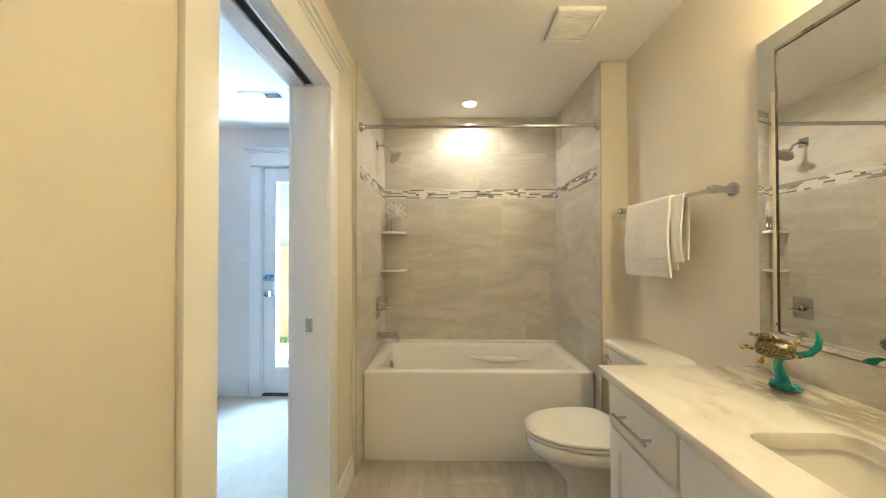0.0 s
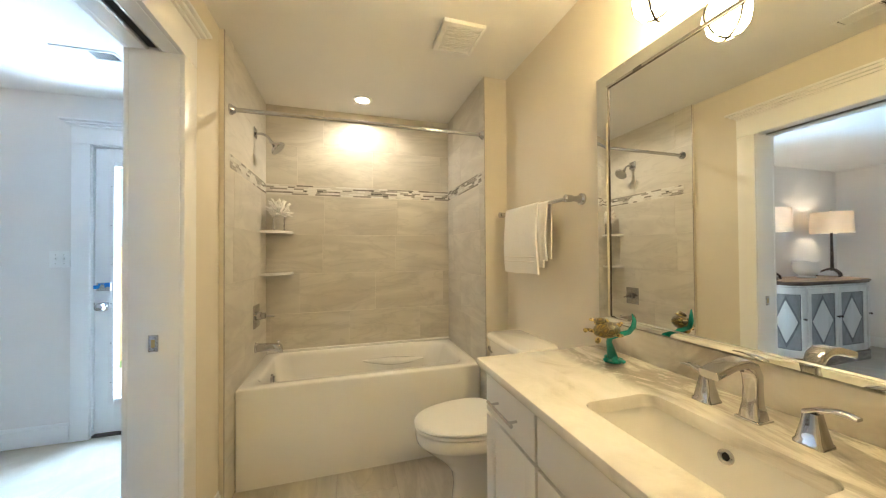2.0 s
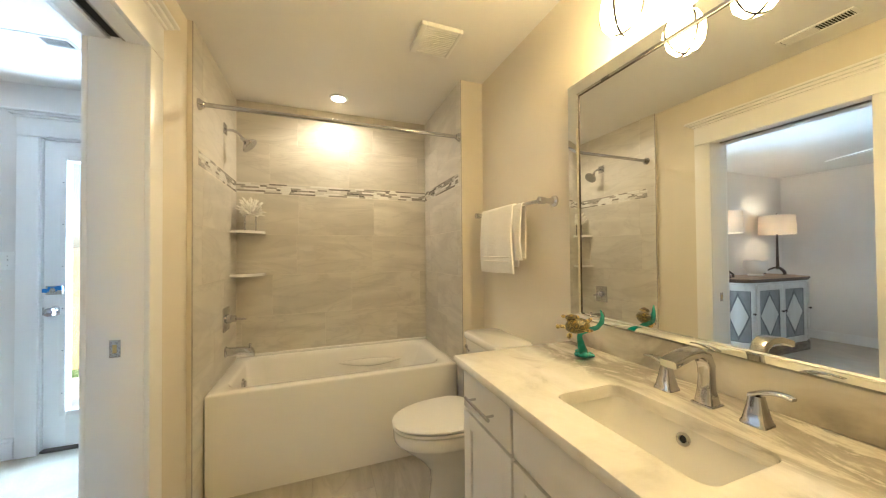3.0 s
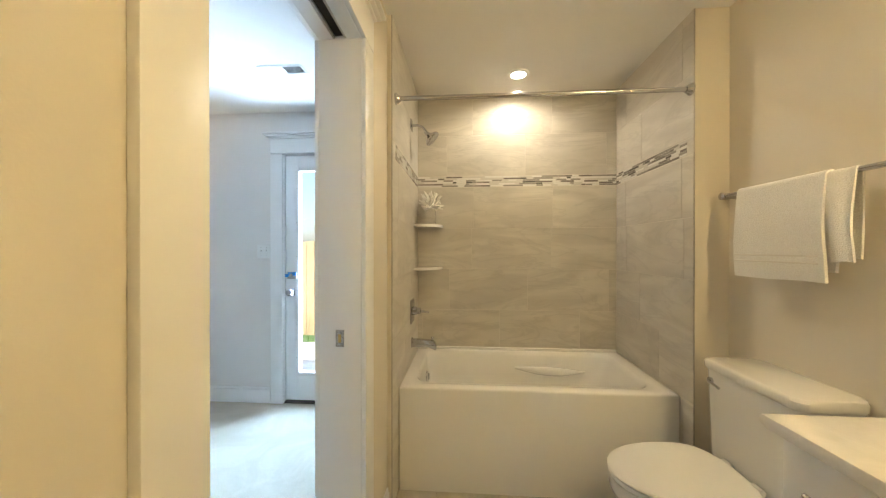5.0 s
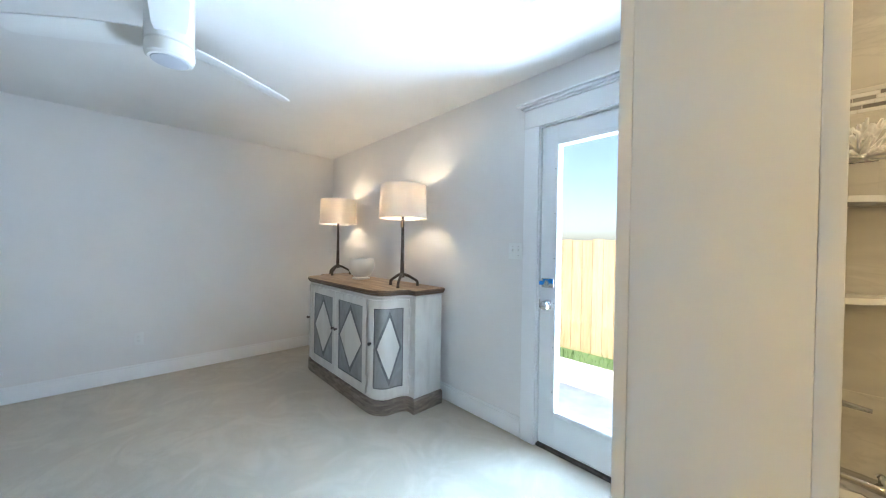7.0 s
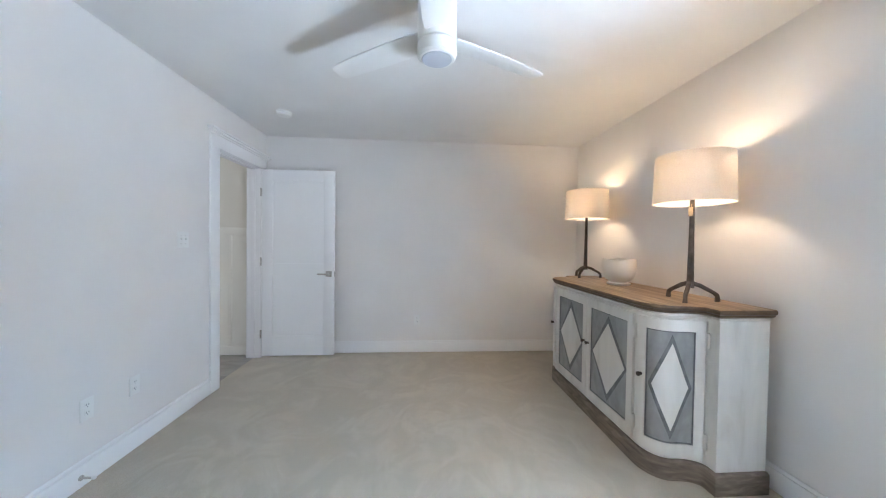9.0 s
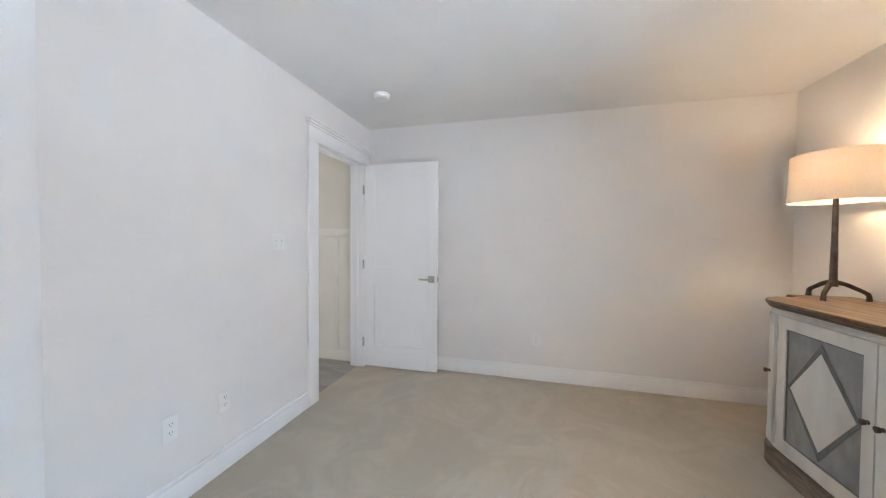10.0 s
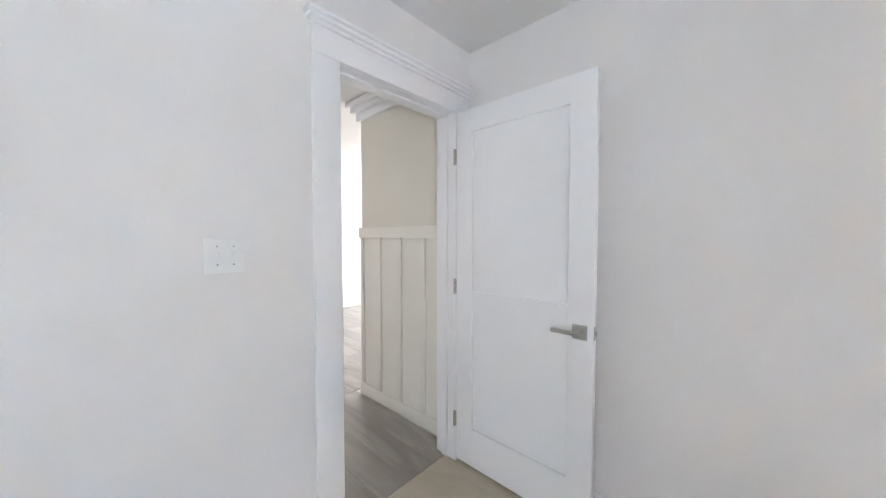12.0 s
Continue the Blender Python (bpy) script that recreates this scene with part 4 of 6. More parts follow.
tube(bm, [(1.058, TCY + 0.165, 0.770), (1.050, TCY + 0.12, 0.767), (1.048, TCY + 0.095, 0.765)], 0.006, 10)
part("flush_lever", bm, CHROME, toi, "chrome flush lever")

# ---- vanity ----
VY0, VY1, VF = -0.09, 1.150, 0.746
van = thing("vanity_cabinet", (1.02, 0.53, 0.0), "white shaker vanity cabinet under the marble top", "vanity")
bm = box(VF + 0.02, BX - 0.002, VY0, VY0 + 0.018, 0.10, 0.9115, 0.001)
bx(bm, VF + 0.02, BX - 0.002, VY1 - 0.018, VY1, 0.10, 0.9115, 0.001)
bx(bm, VF + 0.02, BX - 0.002, VY0 + 0.018, VY1 - 0.018, 0.10, 0.118)
bx(bm, BX - 0.014, BX - 0.002, VY0 + 0.018, VY1 - 0.018, 0.118, 0.9115)
bx(bm, VF + 0.02, VF + 0.038, VY0 + 0.018, VY1 - 0.018, 0.118, 0.9115)
bx(bm, VF + 0.09, BX - 0.002, VY0 + 0.01, VY1 - 0.01, 0.0, 0.0995)
part("body", bm, VAN_W, van)


def shaker(parent, y0, y1, z0, z1, rail=0.055, flat=False):
    bm_ = bmesh.new()
    if flat:
        bx(bm_, VF, VF + 0.0195, y0, y1, z0, z1, 0.002)
    else:
        bx(bm_, VF, VF + 0.0195, y0, y0 + rail, z0, z1, 0.0015)
        bx(bm_, VF, VF + 0.0195, y1 - rail, y1, z0, z1, 0.0015)
        bx(bm_, VF + 0.0003, VF + 0.0195, y0 + rail, y1 - rail, z0, z0 + rail)
        bx(bm_, VF + 0.0003, VF + 0.0195, y0 + rail, y1 - rail, z1 - rail, z1)
        bx(bm_, VF + 0.009, VF + 0.0190, y0 + rail, y1 - rail, z0 + rail, z1 - rail)
    return bm_


def bar_pull(parent, p, q):
    """A round bar pull between two points on the front."""
    p, q = Vector(p), Vector(q)
    d = (q - p).normalized()
    bm_ = bmesh.new()
    off = Vector((-0.03, 0, 0))
    tube(bm_, [p + off - d * 0.022, q + off + d * 0.022], 0.0055, 12)
    for e in (p, q):
        tube(bm_, [e, e + off], 0.0042, 10)
    return part("handle", bm_, CHROME, parent, "chrome bar pull")


for y0, y1 in ((0.814, VY1 - 0.006), (VY0 + 0.006, 0.266)):
    dr = part("drawer_front", shaker(van, y0, y1, 0.757, 0.903, flat=True), VAN_W, van)
    bar_pull(dr, (VF, (y0 + y1) / 2 - 0.064, 0.822), (VF, (y0 + y1) / 2 + 0.064, 0.822))
    part("door", shaker(van, y0, y1, 0.112, 0.745), VAN_W, van)
part("false_front", shaker(van, 0.278, 0.802, 0.757, 0.903, flat=True), VAN_W, van)
for y0, y1, yh in ((0.278, 0.537, 0.509), (0.543, 0.802, 0.571)):
    dr = part("door", shaker(van, y0, y1, 0.112, 0.745), VAN_W, van)
    bar_pull(dr, (VF, yh, 0.59), (VF, yh, 0.68))

# marble top with the sink opening
SX0, SX1, SY0, SY1 = 0.836, 1.063, 0.345, 0.731
top = thing("marble_countertop", (1.0, 0.53, 0.912), "white marble countertop with grey veins and backsplash", "countertop")
bm = bmesh.new()
TX0, TX1, TY_0, TY_1 = 0.716, BX - 0.002, VY0 - 0.012, 1.170
inner = rounded_rect(SX0, SX1, SY0, SY1, 0.032, 6)
outr = []
cx_, cy_ = (SX0 + SX1) / 2, (SY0 + SY1) / 2
for px_, py_ in inner:
    dx_, dy_ = px_ - cx_, py_ - cy_
    s_ = min((TX1 - cx_) / dx_ if dx_ > 1e-9 else 1e9, (TX0 - cx_) / dx_ if dx_ < -1e-9 else 1e9, (TY_1 - cy_) / dy_ if dy_ > 1e-9 else 1e9, (TY_0 - cy_) / dy_ if dy_ < -1e-9 else 1e9)
    outr.append((cx_ + dx_ * s_, cy_ + dy_ * s_))
# bring the nearest outline point to each corner of the slab
for qx, qy in ((TX0, TY_0), (TX0, TY_1), (TX1, TY_0), (TX1, TY_1)):
    k = min(range(len(outr)), key=lambda i: (outr[i][0] - qx) ** 2 + (outr[i][1] - qy) ** 2)
    outr[k] = (qx, qy)


def inset_out(d):
    return [(min(max(x_, TX0 + d), TX1), min(max(y_, TY_0 + d), TY_1 - d)) for x_, y_ in outr]


Z1, Z0 = 0.947, 0.912
ring_loft(bm, [[(x_, y_, Z0) for x_, y_ in inner], [(x_, y_, Z1 - 0.003) for x_, y_ in inner],
               [(x_ + (x_ - cx_) * 0.012, y_ + (y_ - cy_) * 0.008, Z1) for x_, y_ in inner],
               [(x_, y_, Z1) for x_, y_ in inset_out(0.009)], [(x_, y_, Z1 - 0.003) for x_, y_ in inset_out(0.0025)], [(x_, y_, Z1 - 0.010) for x_, y_ in inset_out(0.0)],
               [(x_, y_, Z1 - 0.020) for x_, y_ in inset_out(0.0)], [(x_, y_, Z0) for x_, y_ in inset_out(0.008)], [(x_, y_, Z0) for x_, y_ in inner]], False, False)
part("slab", bm, MARBLE, top, "", 30)
part("backsplash", box(BX - 0.022, BX - 0.002, TY_0, TY_1, Z1 + 0.0005, 1.056, 0.003), BACKSPLASH, top)

sink = thing("sink_basin", (cx_, cy_, 0.777), "white rectangular undermount porcelain sink", "sink")
bm = bmesh.new()


def bowl_ring(i, r, z, back=0.0):
    return [(x_, y_, z) for x_, y_ in rounded_rect(SX0 - 0.006 + i, SX1 + 0.006 - i - back, SY0 - 0.006 + i, SY1 + 0.006 - i, r)]


ring_loft(bm, [bowl_ring(-0.02, 0.04, 0.9105), bowl_ring(0.0, 0.035, 0.9105), bowl_ring(0.005, 0.04, 0.892), bowl_ring(0.020, 0.05, 0.840), bowl_ring(0.042, 0.05, 0.803), bowl_ring(0.075, 0.04, 0.790), bowl_ring(0.100, 0.012, 0.786)], False, True)
part("basin", bm, PORCELAIN, sink, "", 60)
bm = bmesh.new()
lathe(bm, [(0.021, 0.7865), (0.021, 0.790), (0.012, 0.791)], (cx_ + 0.01, cy_, 0), 20)
part("drain", bm, CHROME, sink)
bm = bmesh.new()
lathe(bm, [(0.009, -0.004), (0.016, -0.004), (0.016, 0.002), (0.009, 0.002)], (0, 0, 0), 24, 'Z', False, False)
mt_ = Matrix.Translation((SX1 - 0.004, 0.535, 0.884)) @ Matrix.Rotation(radians(-72), 4, 'Y')
bmesh.ops.transform(bm, matrix=mt_, verts=bm.verts)
ov = part("overflow_ring", bm, CHROME, sink, "chrome overflow ring")
bm = bmesh.new()
lathe(bm, [(0.0088, -0.002), (0.0088, -0.001)], (0, 0, 0), 20)
bmesh.ops.transform(bm, matrix=mt_, verts=bm.verts)
# black disc inside the ring, shade of the overflow hole as colour
part("overflow_shade_disc", bm, DARK, ov)

# faucet
fct = thing("faucet", (1.167, 0.543, 0.947), "chrome faucet with arched spout and two lever taps", "faucet")
FX, FY = 1.165, 0.543
UP = 0.057
bm = bmesh.new()
secs = []
for (x_, z_, tx, tz, hw, th) in [(1.288, 0.8905, 0, 1, 0.027, 0.027), (1.288, 0.900, 0, 1, 0.026, 0.025), (1.287, 0.93, 0.02, 1, 0.020, 0.018), (1.288, 0.965, 0.03, 1, 0.0185, 0.016), (1.286, 0.995, -0.15, 1, 0.020, 0.016), (1.272, 1.018, -0.6, 0.75, 0.022, 0.014), (1.245, 1.030, -0.95, 0.25, 0.024, 0.012), (1.205, 1.028, -1, -0.1, 0.025, 0.011), (1.165, 1.018, -0.97, -0.22, 0.025, 0.011), (1.145, 1.012, -0.97, -0.22, 0.024, 0.011)]:
    l_ = math.hypot(tx, tz)
    nx, nz = -tz / l_, tx / l_
    secs.append([(x_ - 0.123 + nx * v_, FY + u_, z_ + UP + nz * v_) for u_, v_ in rounded_rect(-hw * 0.84, hw * 0.84, -th * 0.88, th * 0.88, min(hw, th) * 0.38, 3)])
ring_loft(bm, secs)
part("spout", bm, CHROME, fct, "", 45)
bm = box(FX - 0.026, FX + 0.026, FY - 0.026, FY + 0.026, 0.8903 + UP, 0.8963 + UP, 0.003)
part("base_plate", bm, CHROME, fct)
for k, (hy, s_) in enumerate(((0.648, 1), (0.440, -1))):
    bm = bmesh.new()
    ring_loft(bm, [[(x_, y_, z_ + UP) for x_, y_ in rounded_rect(FX - h_ * 0.86, FX + h_ * 0.86, hy - h_ * 0.86, hy + h_ * 0.86, h_ * 0.25, 3)] for z_, h_ in ((0.8903, 0.029), (0.896, 0.028), (0.899, 0.025), (0.93, 0.018), (0.955, 0.0135))])
    hn = part("tap_body", bm, CHROME, fct, "", 40)
    bm = bmesh.new()
    secs = []
    for dy_, z_, hw, th in ((-0.012, 0.953, 0.013, 0.006), (0.008, 0.965, 0.013, 0.0055), (0.035, 0.973, 0.012, 0.004), (0.050, 0.973, 0.011, 0.0035), (0.064, 0.970, 0.010, 0.003)):
        secs.append([(FX + u_, hy + s_ * dy_, z_ + UP + v_) for u_, v_ in rounded_rect(-hw, hw, -th, th, th * 0.7, 3)])
    ring_loft(bm, secs)
    part("lever", bm, CHROME, hn, "", 50)

# sea turtle figurine, one plain mesh per material colour
tur = thing("turtle_figurine", (1.16, 0.965, 0.947), "glazed brown and yellow sea turtle ornament on a teal wave", "ornament")
TX_, TYY, TZ = 1.212, 1.018, 1.020
TURN_T = Matrix.Translation((TX_, TYY, 0)) @ Matrix.Rotation(radians(-43), 4, 'Z') @ Matrix.Translation((0, 0, TZ + 0.03)) @ Matrix.Rotation(radians(24), 4, 'X') @ Matrix.Scale(0.86, 4) @ Matrix.Translation((-TX_, -TYY, -TZ - 0.03))


TSET = Matrix.Translation((1.165, 0.965, 0.9475)) @ Matrix.Scale(0.90, 4) @ Matrix.Translation((-1.283, -1.060, -0.8905))


def blob(bm_, at, rad, turn=(0, 0, 0), seg=18):
    vs = bmesh.ops.create_uvsphere(bm_, u_segments=seg, v_segments=seg // 2 + 2, radius=1.0)["verts"]
    mt2 = Matrix.Translation(at) @ Euler([radians(a) for a in turn]).to_matrix().to_4x4() @ Matrix.Diagonal((*rad, 1))
    bmesh.ops.transform(bm_, matrix=mt2, verts=vs)


bm = bmesh.new()
blob(bm, (TX_, TYY, TZ + 0.030), (0.056, 0.046, 0.032), (0, -12, -12))
blob(bm, (TX_ - 0.026, TYY + 0.016, TZ + 0.064), (0.028, 0.020, 0.012), (0, -10, -12))
bm.transform(Matrix.Translation((0, 0, -0.014)) @ TSET @ TURN_T)
part("shell", bm, SHELL, tur, "", 80)
bm = bmesh.new()
blob(bm, (TX_, TYY, TZ + 0.020), (0.056, 0.044, 0.010), (0, -12, -12))
blob(bm, (TX_ - 0.060, TYY + 0.018, TZ + 0.066), (0.011, 0.009, 0.008))
blob(bm, (TX_ - 0.020, TYY + 0.02, TZ + 0.056), (0.032, 0.024, 0.006), (0, -8, 20))
blob(bm, (TX_ - 0.062, TYY - 0.004, TZ + 0.022), (0.026, 0.011, 0.006), (0, 6, -10))
blob(bm, (TX_ - 0.086, TYY - 0.006, TZ + 0.022), (0.010, 0.011, 0.010))
blob(bm, (TX_ - 0.034, TYY - 0.034, TZ - 0.006), (0.013, 0.013, 0.022), (25, 18, 0))
blob(bm, (TX_ + 0.048, TYY - 0.026, TZ + 0.026), (0.022, 0.013, 0.006), (0, -15, -30))
blob(bm, (TX_ + 0.046, TYY + 0.020, TZ + 0.044), (0.024, 0.012, 0.007), (0, -30, 25))
bm.transform(Matrix.Translation((0, 0, -0.014)) @ TSET @ TURN_T)
part("flipper_body", bm, SKIN, tur, "", 80)
bm = bmesh.new()
tube(bm, [(1.283, 1.062, 0.8915), (1.278, 1.060, 0.915), (1.262, 1.052, 0.950), (1.240, 1.036, 0.985), (1.228, 1.014, 1.008), (1.236, 0.984, 1.022), (1.254, 0.956, 1.036), (1.264, 0.945, 1.058), (1.266, 0.942, 1.082), (1.260, 0.946, 1.106)], [0.024, 0.019, 0.015, 0.011, 0.011, 0.010, 0.009, 0.009, 0.007, 0.002], 12)
for k in range(7):
    a = 2 * math.pi * k / 7
    blob(bm, (1.285 + 0.026 * math.cos(a), 1.058 + 0.028 * math.sin(a), 0.899 + 0.003 * (k % 3)), (0.015, 0.014, 0.008 + 0.003 * (k % 2)), (0, 14 * math.sin(k * 2.0), 40 * k))
blob(bm, (1.258, 1.024, 0.911), (0.012, 0.014, 0.012), (20, 0, 0))
bm.transform(TSET)
part("teal_wave", bm, TEAL, tur, "translucent teal glass wave", 80)

# framed mirror
MY0, MY1, MZ0, MZ1, MX = -0.060, 1.147, 1.062, 2.076, BX
mir = thing("wall_mirror", (MX, (MY0 + MY1) / 2, MZ0), "large silver-framed wall mirror above the sink", "mirror")
part("mirror_glass", box(MX - 0.020, MX - 0.012, MY0 + 0.045, MY1 - 0.045, MZ0 + 0.018, MZ1 - 0.045), MIRROR, mir)
part("backing", box(MX - 0.0115, MX - 0.001, MY0 + 0.01, MY1 - 0.01, MZ0 + 0.01, MZ1 - 0.01), DARK, mir)


def strip(a, b, c, d):
    """Sloping mirror strip: outer edge a-b low at the wall, inner edge c-d raised."""
    bm_ = bmesh.new()
    lo, mid, hi = MX - 0.0262, MX - 0.027, MX - 0.027
    rows_ = []
    for f, xx in ((0.0, MX - 0.001), (0.0, lo), (0.35, mid), (0.86, hi), (1.0, MX - 0.021)):
        rows_.append([(xx, p[0] + (q[0] - p[0]) * f, p[1] + (q[1] - p[1]) * f) for p, q in ((a, c), (b, d))])
    vs_ = [[bm_.verts.new(p) for p in r] for r in rows_]
    for r0, r1 in zip(vs_, vs_[1:]):
        bm_.faces.new((r0[0], r0[1], r1[1], r1[0]))
    bm_.faces.new((vs_[-1][0], vs_[-1][1], vs_[0][1], vs_[0][0]))
    bm_.faces.new([r[0] for r in vs_])
    bm_.faces.new([r[1] for r in reversed(vs_)])
    return bm_


w_ = 0.058
co = [(MY0, MZ0), (MY1, MZ0), (MY1, MZ1), (MY0, MZ1)]
wb = 0.024   # the strip along the foot is narrower
ci = [(MY0 + w_, MZ0 + wb), (MY1 - w_, MZ0 + wb), (MY1 - w_, MZ1 - w_), (MY0 + w_, MZ1 - w_)]
for k in range(4):
    j = (k + 1) % 4
    part("frame_strip", strip(co[k], co[j], ci[k], ci[j]), MIRROR, mir, "bevelled mirror strip", 10)
bm = bmesh.new()
i0, i1, j0, j1 = ci[0][0], ci[1][0], ci[0][1], ci[2][1]
for y0, y1, z0, z1 in ((i0, i0 + 0.003, j0, j1), (i1 - 0.003, i1, j0, j1), (i0 + 0.003, i1 - 0.003, j1 - 0.003, j1)):
    bx(bm, MX - 0.0235, MX - 0.0205, y0, y1, z0, z1)
part("inner_line", bm, BRONZE, mir, "dark inner line of the frame")

# vanity light, three caged globes on a bar
vl = thing("vanity_light", (BX, 0.55, 2.172), "chrome bar light with three lit caged glass globes", "wall light")
part("wall_plate", box(BX - 0.022, BX - 0.001, 0.42, 0.67, 2.132, 2.232, 0.004), CHROME, vl)
bm = bmesh.new()
tube(bm, [(BX - 0.055, 0.29, 2.207), (BX - 0.055, 0.80, 2.207)], 0.010, 12)
for yy in (0.48, 0.61):
    tube(bm, [(BX - 0.02, yy, 2.197), (BX - 0.055, yy, 2.207)], 0.007, 10)
part("bar", bm, CHROME, vl)
GX = 1.125
for gy in (0.745, 0.545, 0.345):
    bm = bmesh.new()
    tube(bm, [(BX - 0.055, gy, 2.207), (GX + 0.04, gy, 2.232), (GX, gy, 2.227), (GX, gy, 2.207)], 0.007, 10)
    lathe(bm, [(0.018, 2.217), (0.034, 2.204), (0.034, 2.187), (0.030, 2.184)], (GX, gy, 0), 20)
    hold = part("holder", bm, CHROME, vl)
    bm = bmesh.new()
    lathe(bm, [(0.026, 2.184), (0.046, 2.167), (0.057, 2.137), (0.060, 2.102), (0.054, 2.067), (0.036, 2.044), (0.014, 2.036)], (GX, gy, 0), 28)
    part("globe", bm, GLOBE, hold, "glowing glass globe", 80)
    bm = bmesh.new()
    for a in (0.4, 0.4 + math.pi / 2):
        pts = []
        for k in range(21):
            b_ = radians(-152 + 304 * k / 20)
            rr, zz = 0.0625 * math.sin(b_), 2.110 - 0.0755 * math.cos(b_)
            pts.append((GX + rr * math.cos(a), gy + rr * math.sin(a), zz))
        tube(bm, pts, 0.0046, 6)
    part("cage", bm, CAGE, hold, "dark wire cage", 60)

# towel bar and towel
tb = thing("towel_bar", (BX, 1.64, 1.60), "chrome towel bar on the painted wall", "towel bar")
BXX = BX - 0.082
for yy in (1.273, 1.945):
    bm = bmesh.new()
    lathe(bm, [(0.027, BX - 0.0006), (0.027, BX - 0.010), (0.017, BX - 0.016), (0.012, BX - 0.05), (0.017, BX - 0.066), (0.018, BX - 0.094), (0.010, BX - 0.100)], (0, yy, 1.592), 24, 'X')
    part("post", bm, CHROME, tb)
bm = bmesh.new()
tube(bm, [(BXX, 1.273, 1.592), (BXX, 1.945, 1.592)], 0.0095, 14)
part("bar", bm, CHROME, tb)
random.seed(3)


def towel_sheet(y0, y1, drop_f, drop_b, gap, thick, seed):
    """Cloth folded over the bar: hangs on the front and the back."""
    prof = []
    n1 = 16
    for k in range(n1 + 1):
        prof.append((-gap - 0.010 * math.sin(math.pi * k / n1), -drop_f + (drop_f) * k / n1))
    for k in range(1, 8):
        a = math.pi * k / 8
        prof.append((-gap * math.cos(a), gap * math.sin(a)))
    for k in range(n1 + 1):
        prof.append((gap + 0.004 * math.sin(math.pi * k / n1), -drop_b * k / n1))
    bm_ = bmesh.new()
    cols = 22
    grid = []
    for i, (u_, h_) in enumerate(prof):
        row = []
        for j in range(cols + 1):
            f = j / cols
            yy_ = y0 + (y1 - y0) * f
            ww = noise.noise(Vector((f * 3.0 + seed, h_ * 3.0, seed))) * 0.012 * min(1.0, abs(h_) * 5)
            sag = 0.006 * noise.noise(Vector((f * 2.0, seed * 3.0, h_)))
            row.append(bm_.verts.new((BXX + min(u_ + ww * (1 if u_ < 0 else 0.3), BX - BXX - 0.004), yy_ + 0.008 * noise.noise(Vector((h_ * 4, seed, f))), 1.592 + h_ + (sag if h_ < -0.1 else 0))))
        grid.append(row)
    for a, b in zip(grid, grid[1:]):
        for j in range(cols):
            bm_.faces.new((a[j], a[j + 1], b[j + 1], b[j]))
    bmesh.ops.recalc_face_normals(bm_, faces=bm_.faces)
    bmesh.ops.solidify(bm_, geom=bm_.faces[:], thickness=thick)
    return bm_


tw = thing("bath_towel", (BXX, 1.72, 1.60), "folded white terry towel hanging over the towel bar", "towel")
part("cloth", towel_sheet(1.490, 1.848, 0.365, 0.33, 0.019, 0.010, 1.7), TERRY, tw, "", 70)
part("folded_layer", towel_sheet(1.415, 1.515, 0.29, 0.28, 0.013, 0.006, 6.1), TERRY, tw, "", 70)
bm = bmesh.new()
for zz in (1.292, 1.317):
    bx(bm, BXX - 0.0375, BXX - 0.034, 1.50, 1.838, zz, zz + 0.006, 0.0015)
part("border", bm, TERRY_BAND, tw, "woven border band")

# ---- bedroom furniture ----
GRID[0] = HOUSE
CX, CF, CB = -3.225, 2.308, 2.835
HALF = 0.825


def half_front():
    """Right half of the ogee front as (offset from the middle, y)."""
    pts = [(0.0, CF), (0.20, CF), (0.40, CF), (0.56, CF)]
    for k in range(1, 11):
        a = radians(90 * k / 10)
        pts.append((0.56 + 0.145 * math.sin(a), CF + 0.110 * (1 - math.cos(a))))
    for k in range(1, 9):
        a = radians(90 * k / 8)
        pts.append((0.705 + 0.075 * (1 - math.cos(a)), CF + 0.110 + 0.140 * math.sin(a)))
    pts.append((HALF, CF + 0.250))
    return [Vector((x_, y_)) for x_, y_ in pts]


HF = half_front()
RUNS = [0.0]
for a, b in zip(HF, HF[1:]):
    RUNS.append(RUNS[-1] + (b - a).length)


def half_at(s_):
    """Point and outward normal at the run s_ >= 0 along the half front."""
    k = max(i_ for i_ in range(len(HF) - 1) if RUNS[i_] <= s_ + 1e-9)
    f = min((s_ - RUNS[k]) / (RUNS[k + 1] - RUNS[k]), 1.0)

    def tangent(i_):
        return (HF[min(i_ + 1, len(HF) - 1)] - HF[max(i_ - 1, 0)]).normalized()
    t_ = (tangent(k) * (1 - f) + tangent(k + 1) * f).normalized()
    return HF[k].lerp(HF[k + 1], f), Vector((t_.y, -t_.x))


def front_at(s_):
    """Point and outward normal on the front, s_ the run from the middle."""
    p, n_ = half_at(abs(s_))
    sg = 1 if s_ >= 0 else -1
    return Vector((CX + sg * p.x, p.y, 0)), Vector((sg * n_.x, n_.y, 0))


def buffet_outline(d=0.0):
    """Plan of the sideboard, grown by d."""
    right = []
    for r_ in RUNS[:-1]:
        p, n_ = half_at(r_)
        right.append((CX + p.x + n_.x * d, p.y + n_.y * d))
    right += [(CX + HALF + d, CF + 0.250 - d), (CX + HALF + d, CB)]
    left = [(2 * CX - x_, y_) for x_, y_ in reversed(right[1:])]
    return left + right


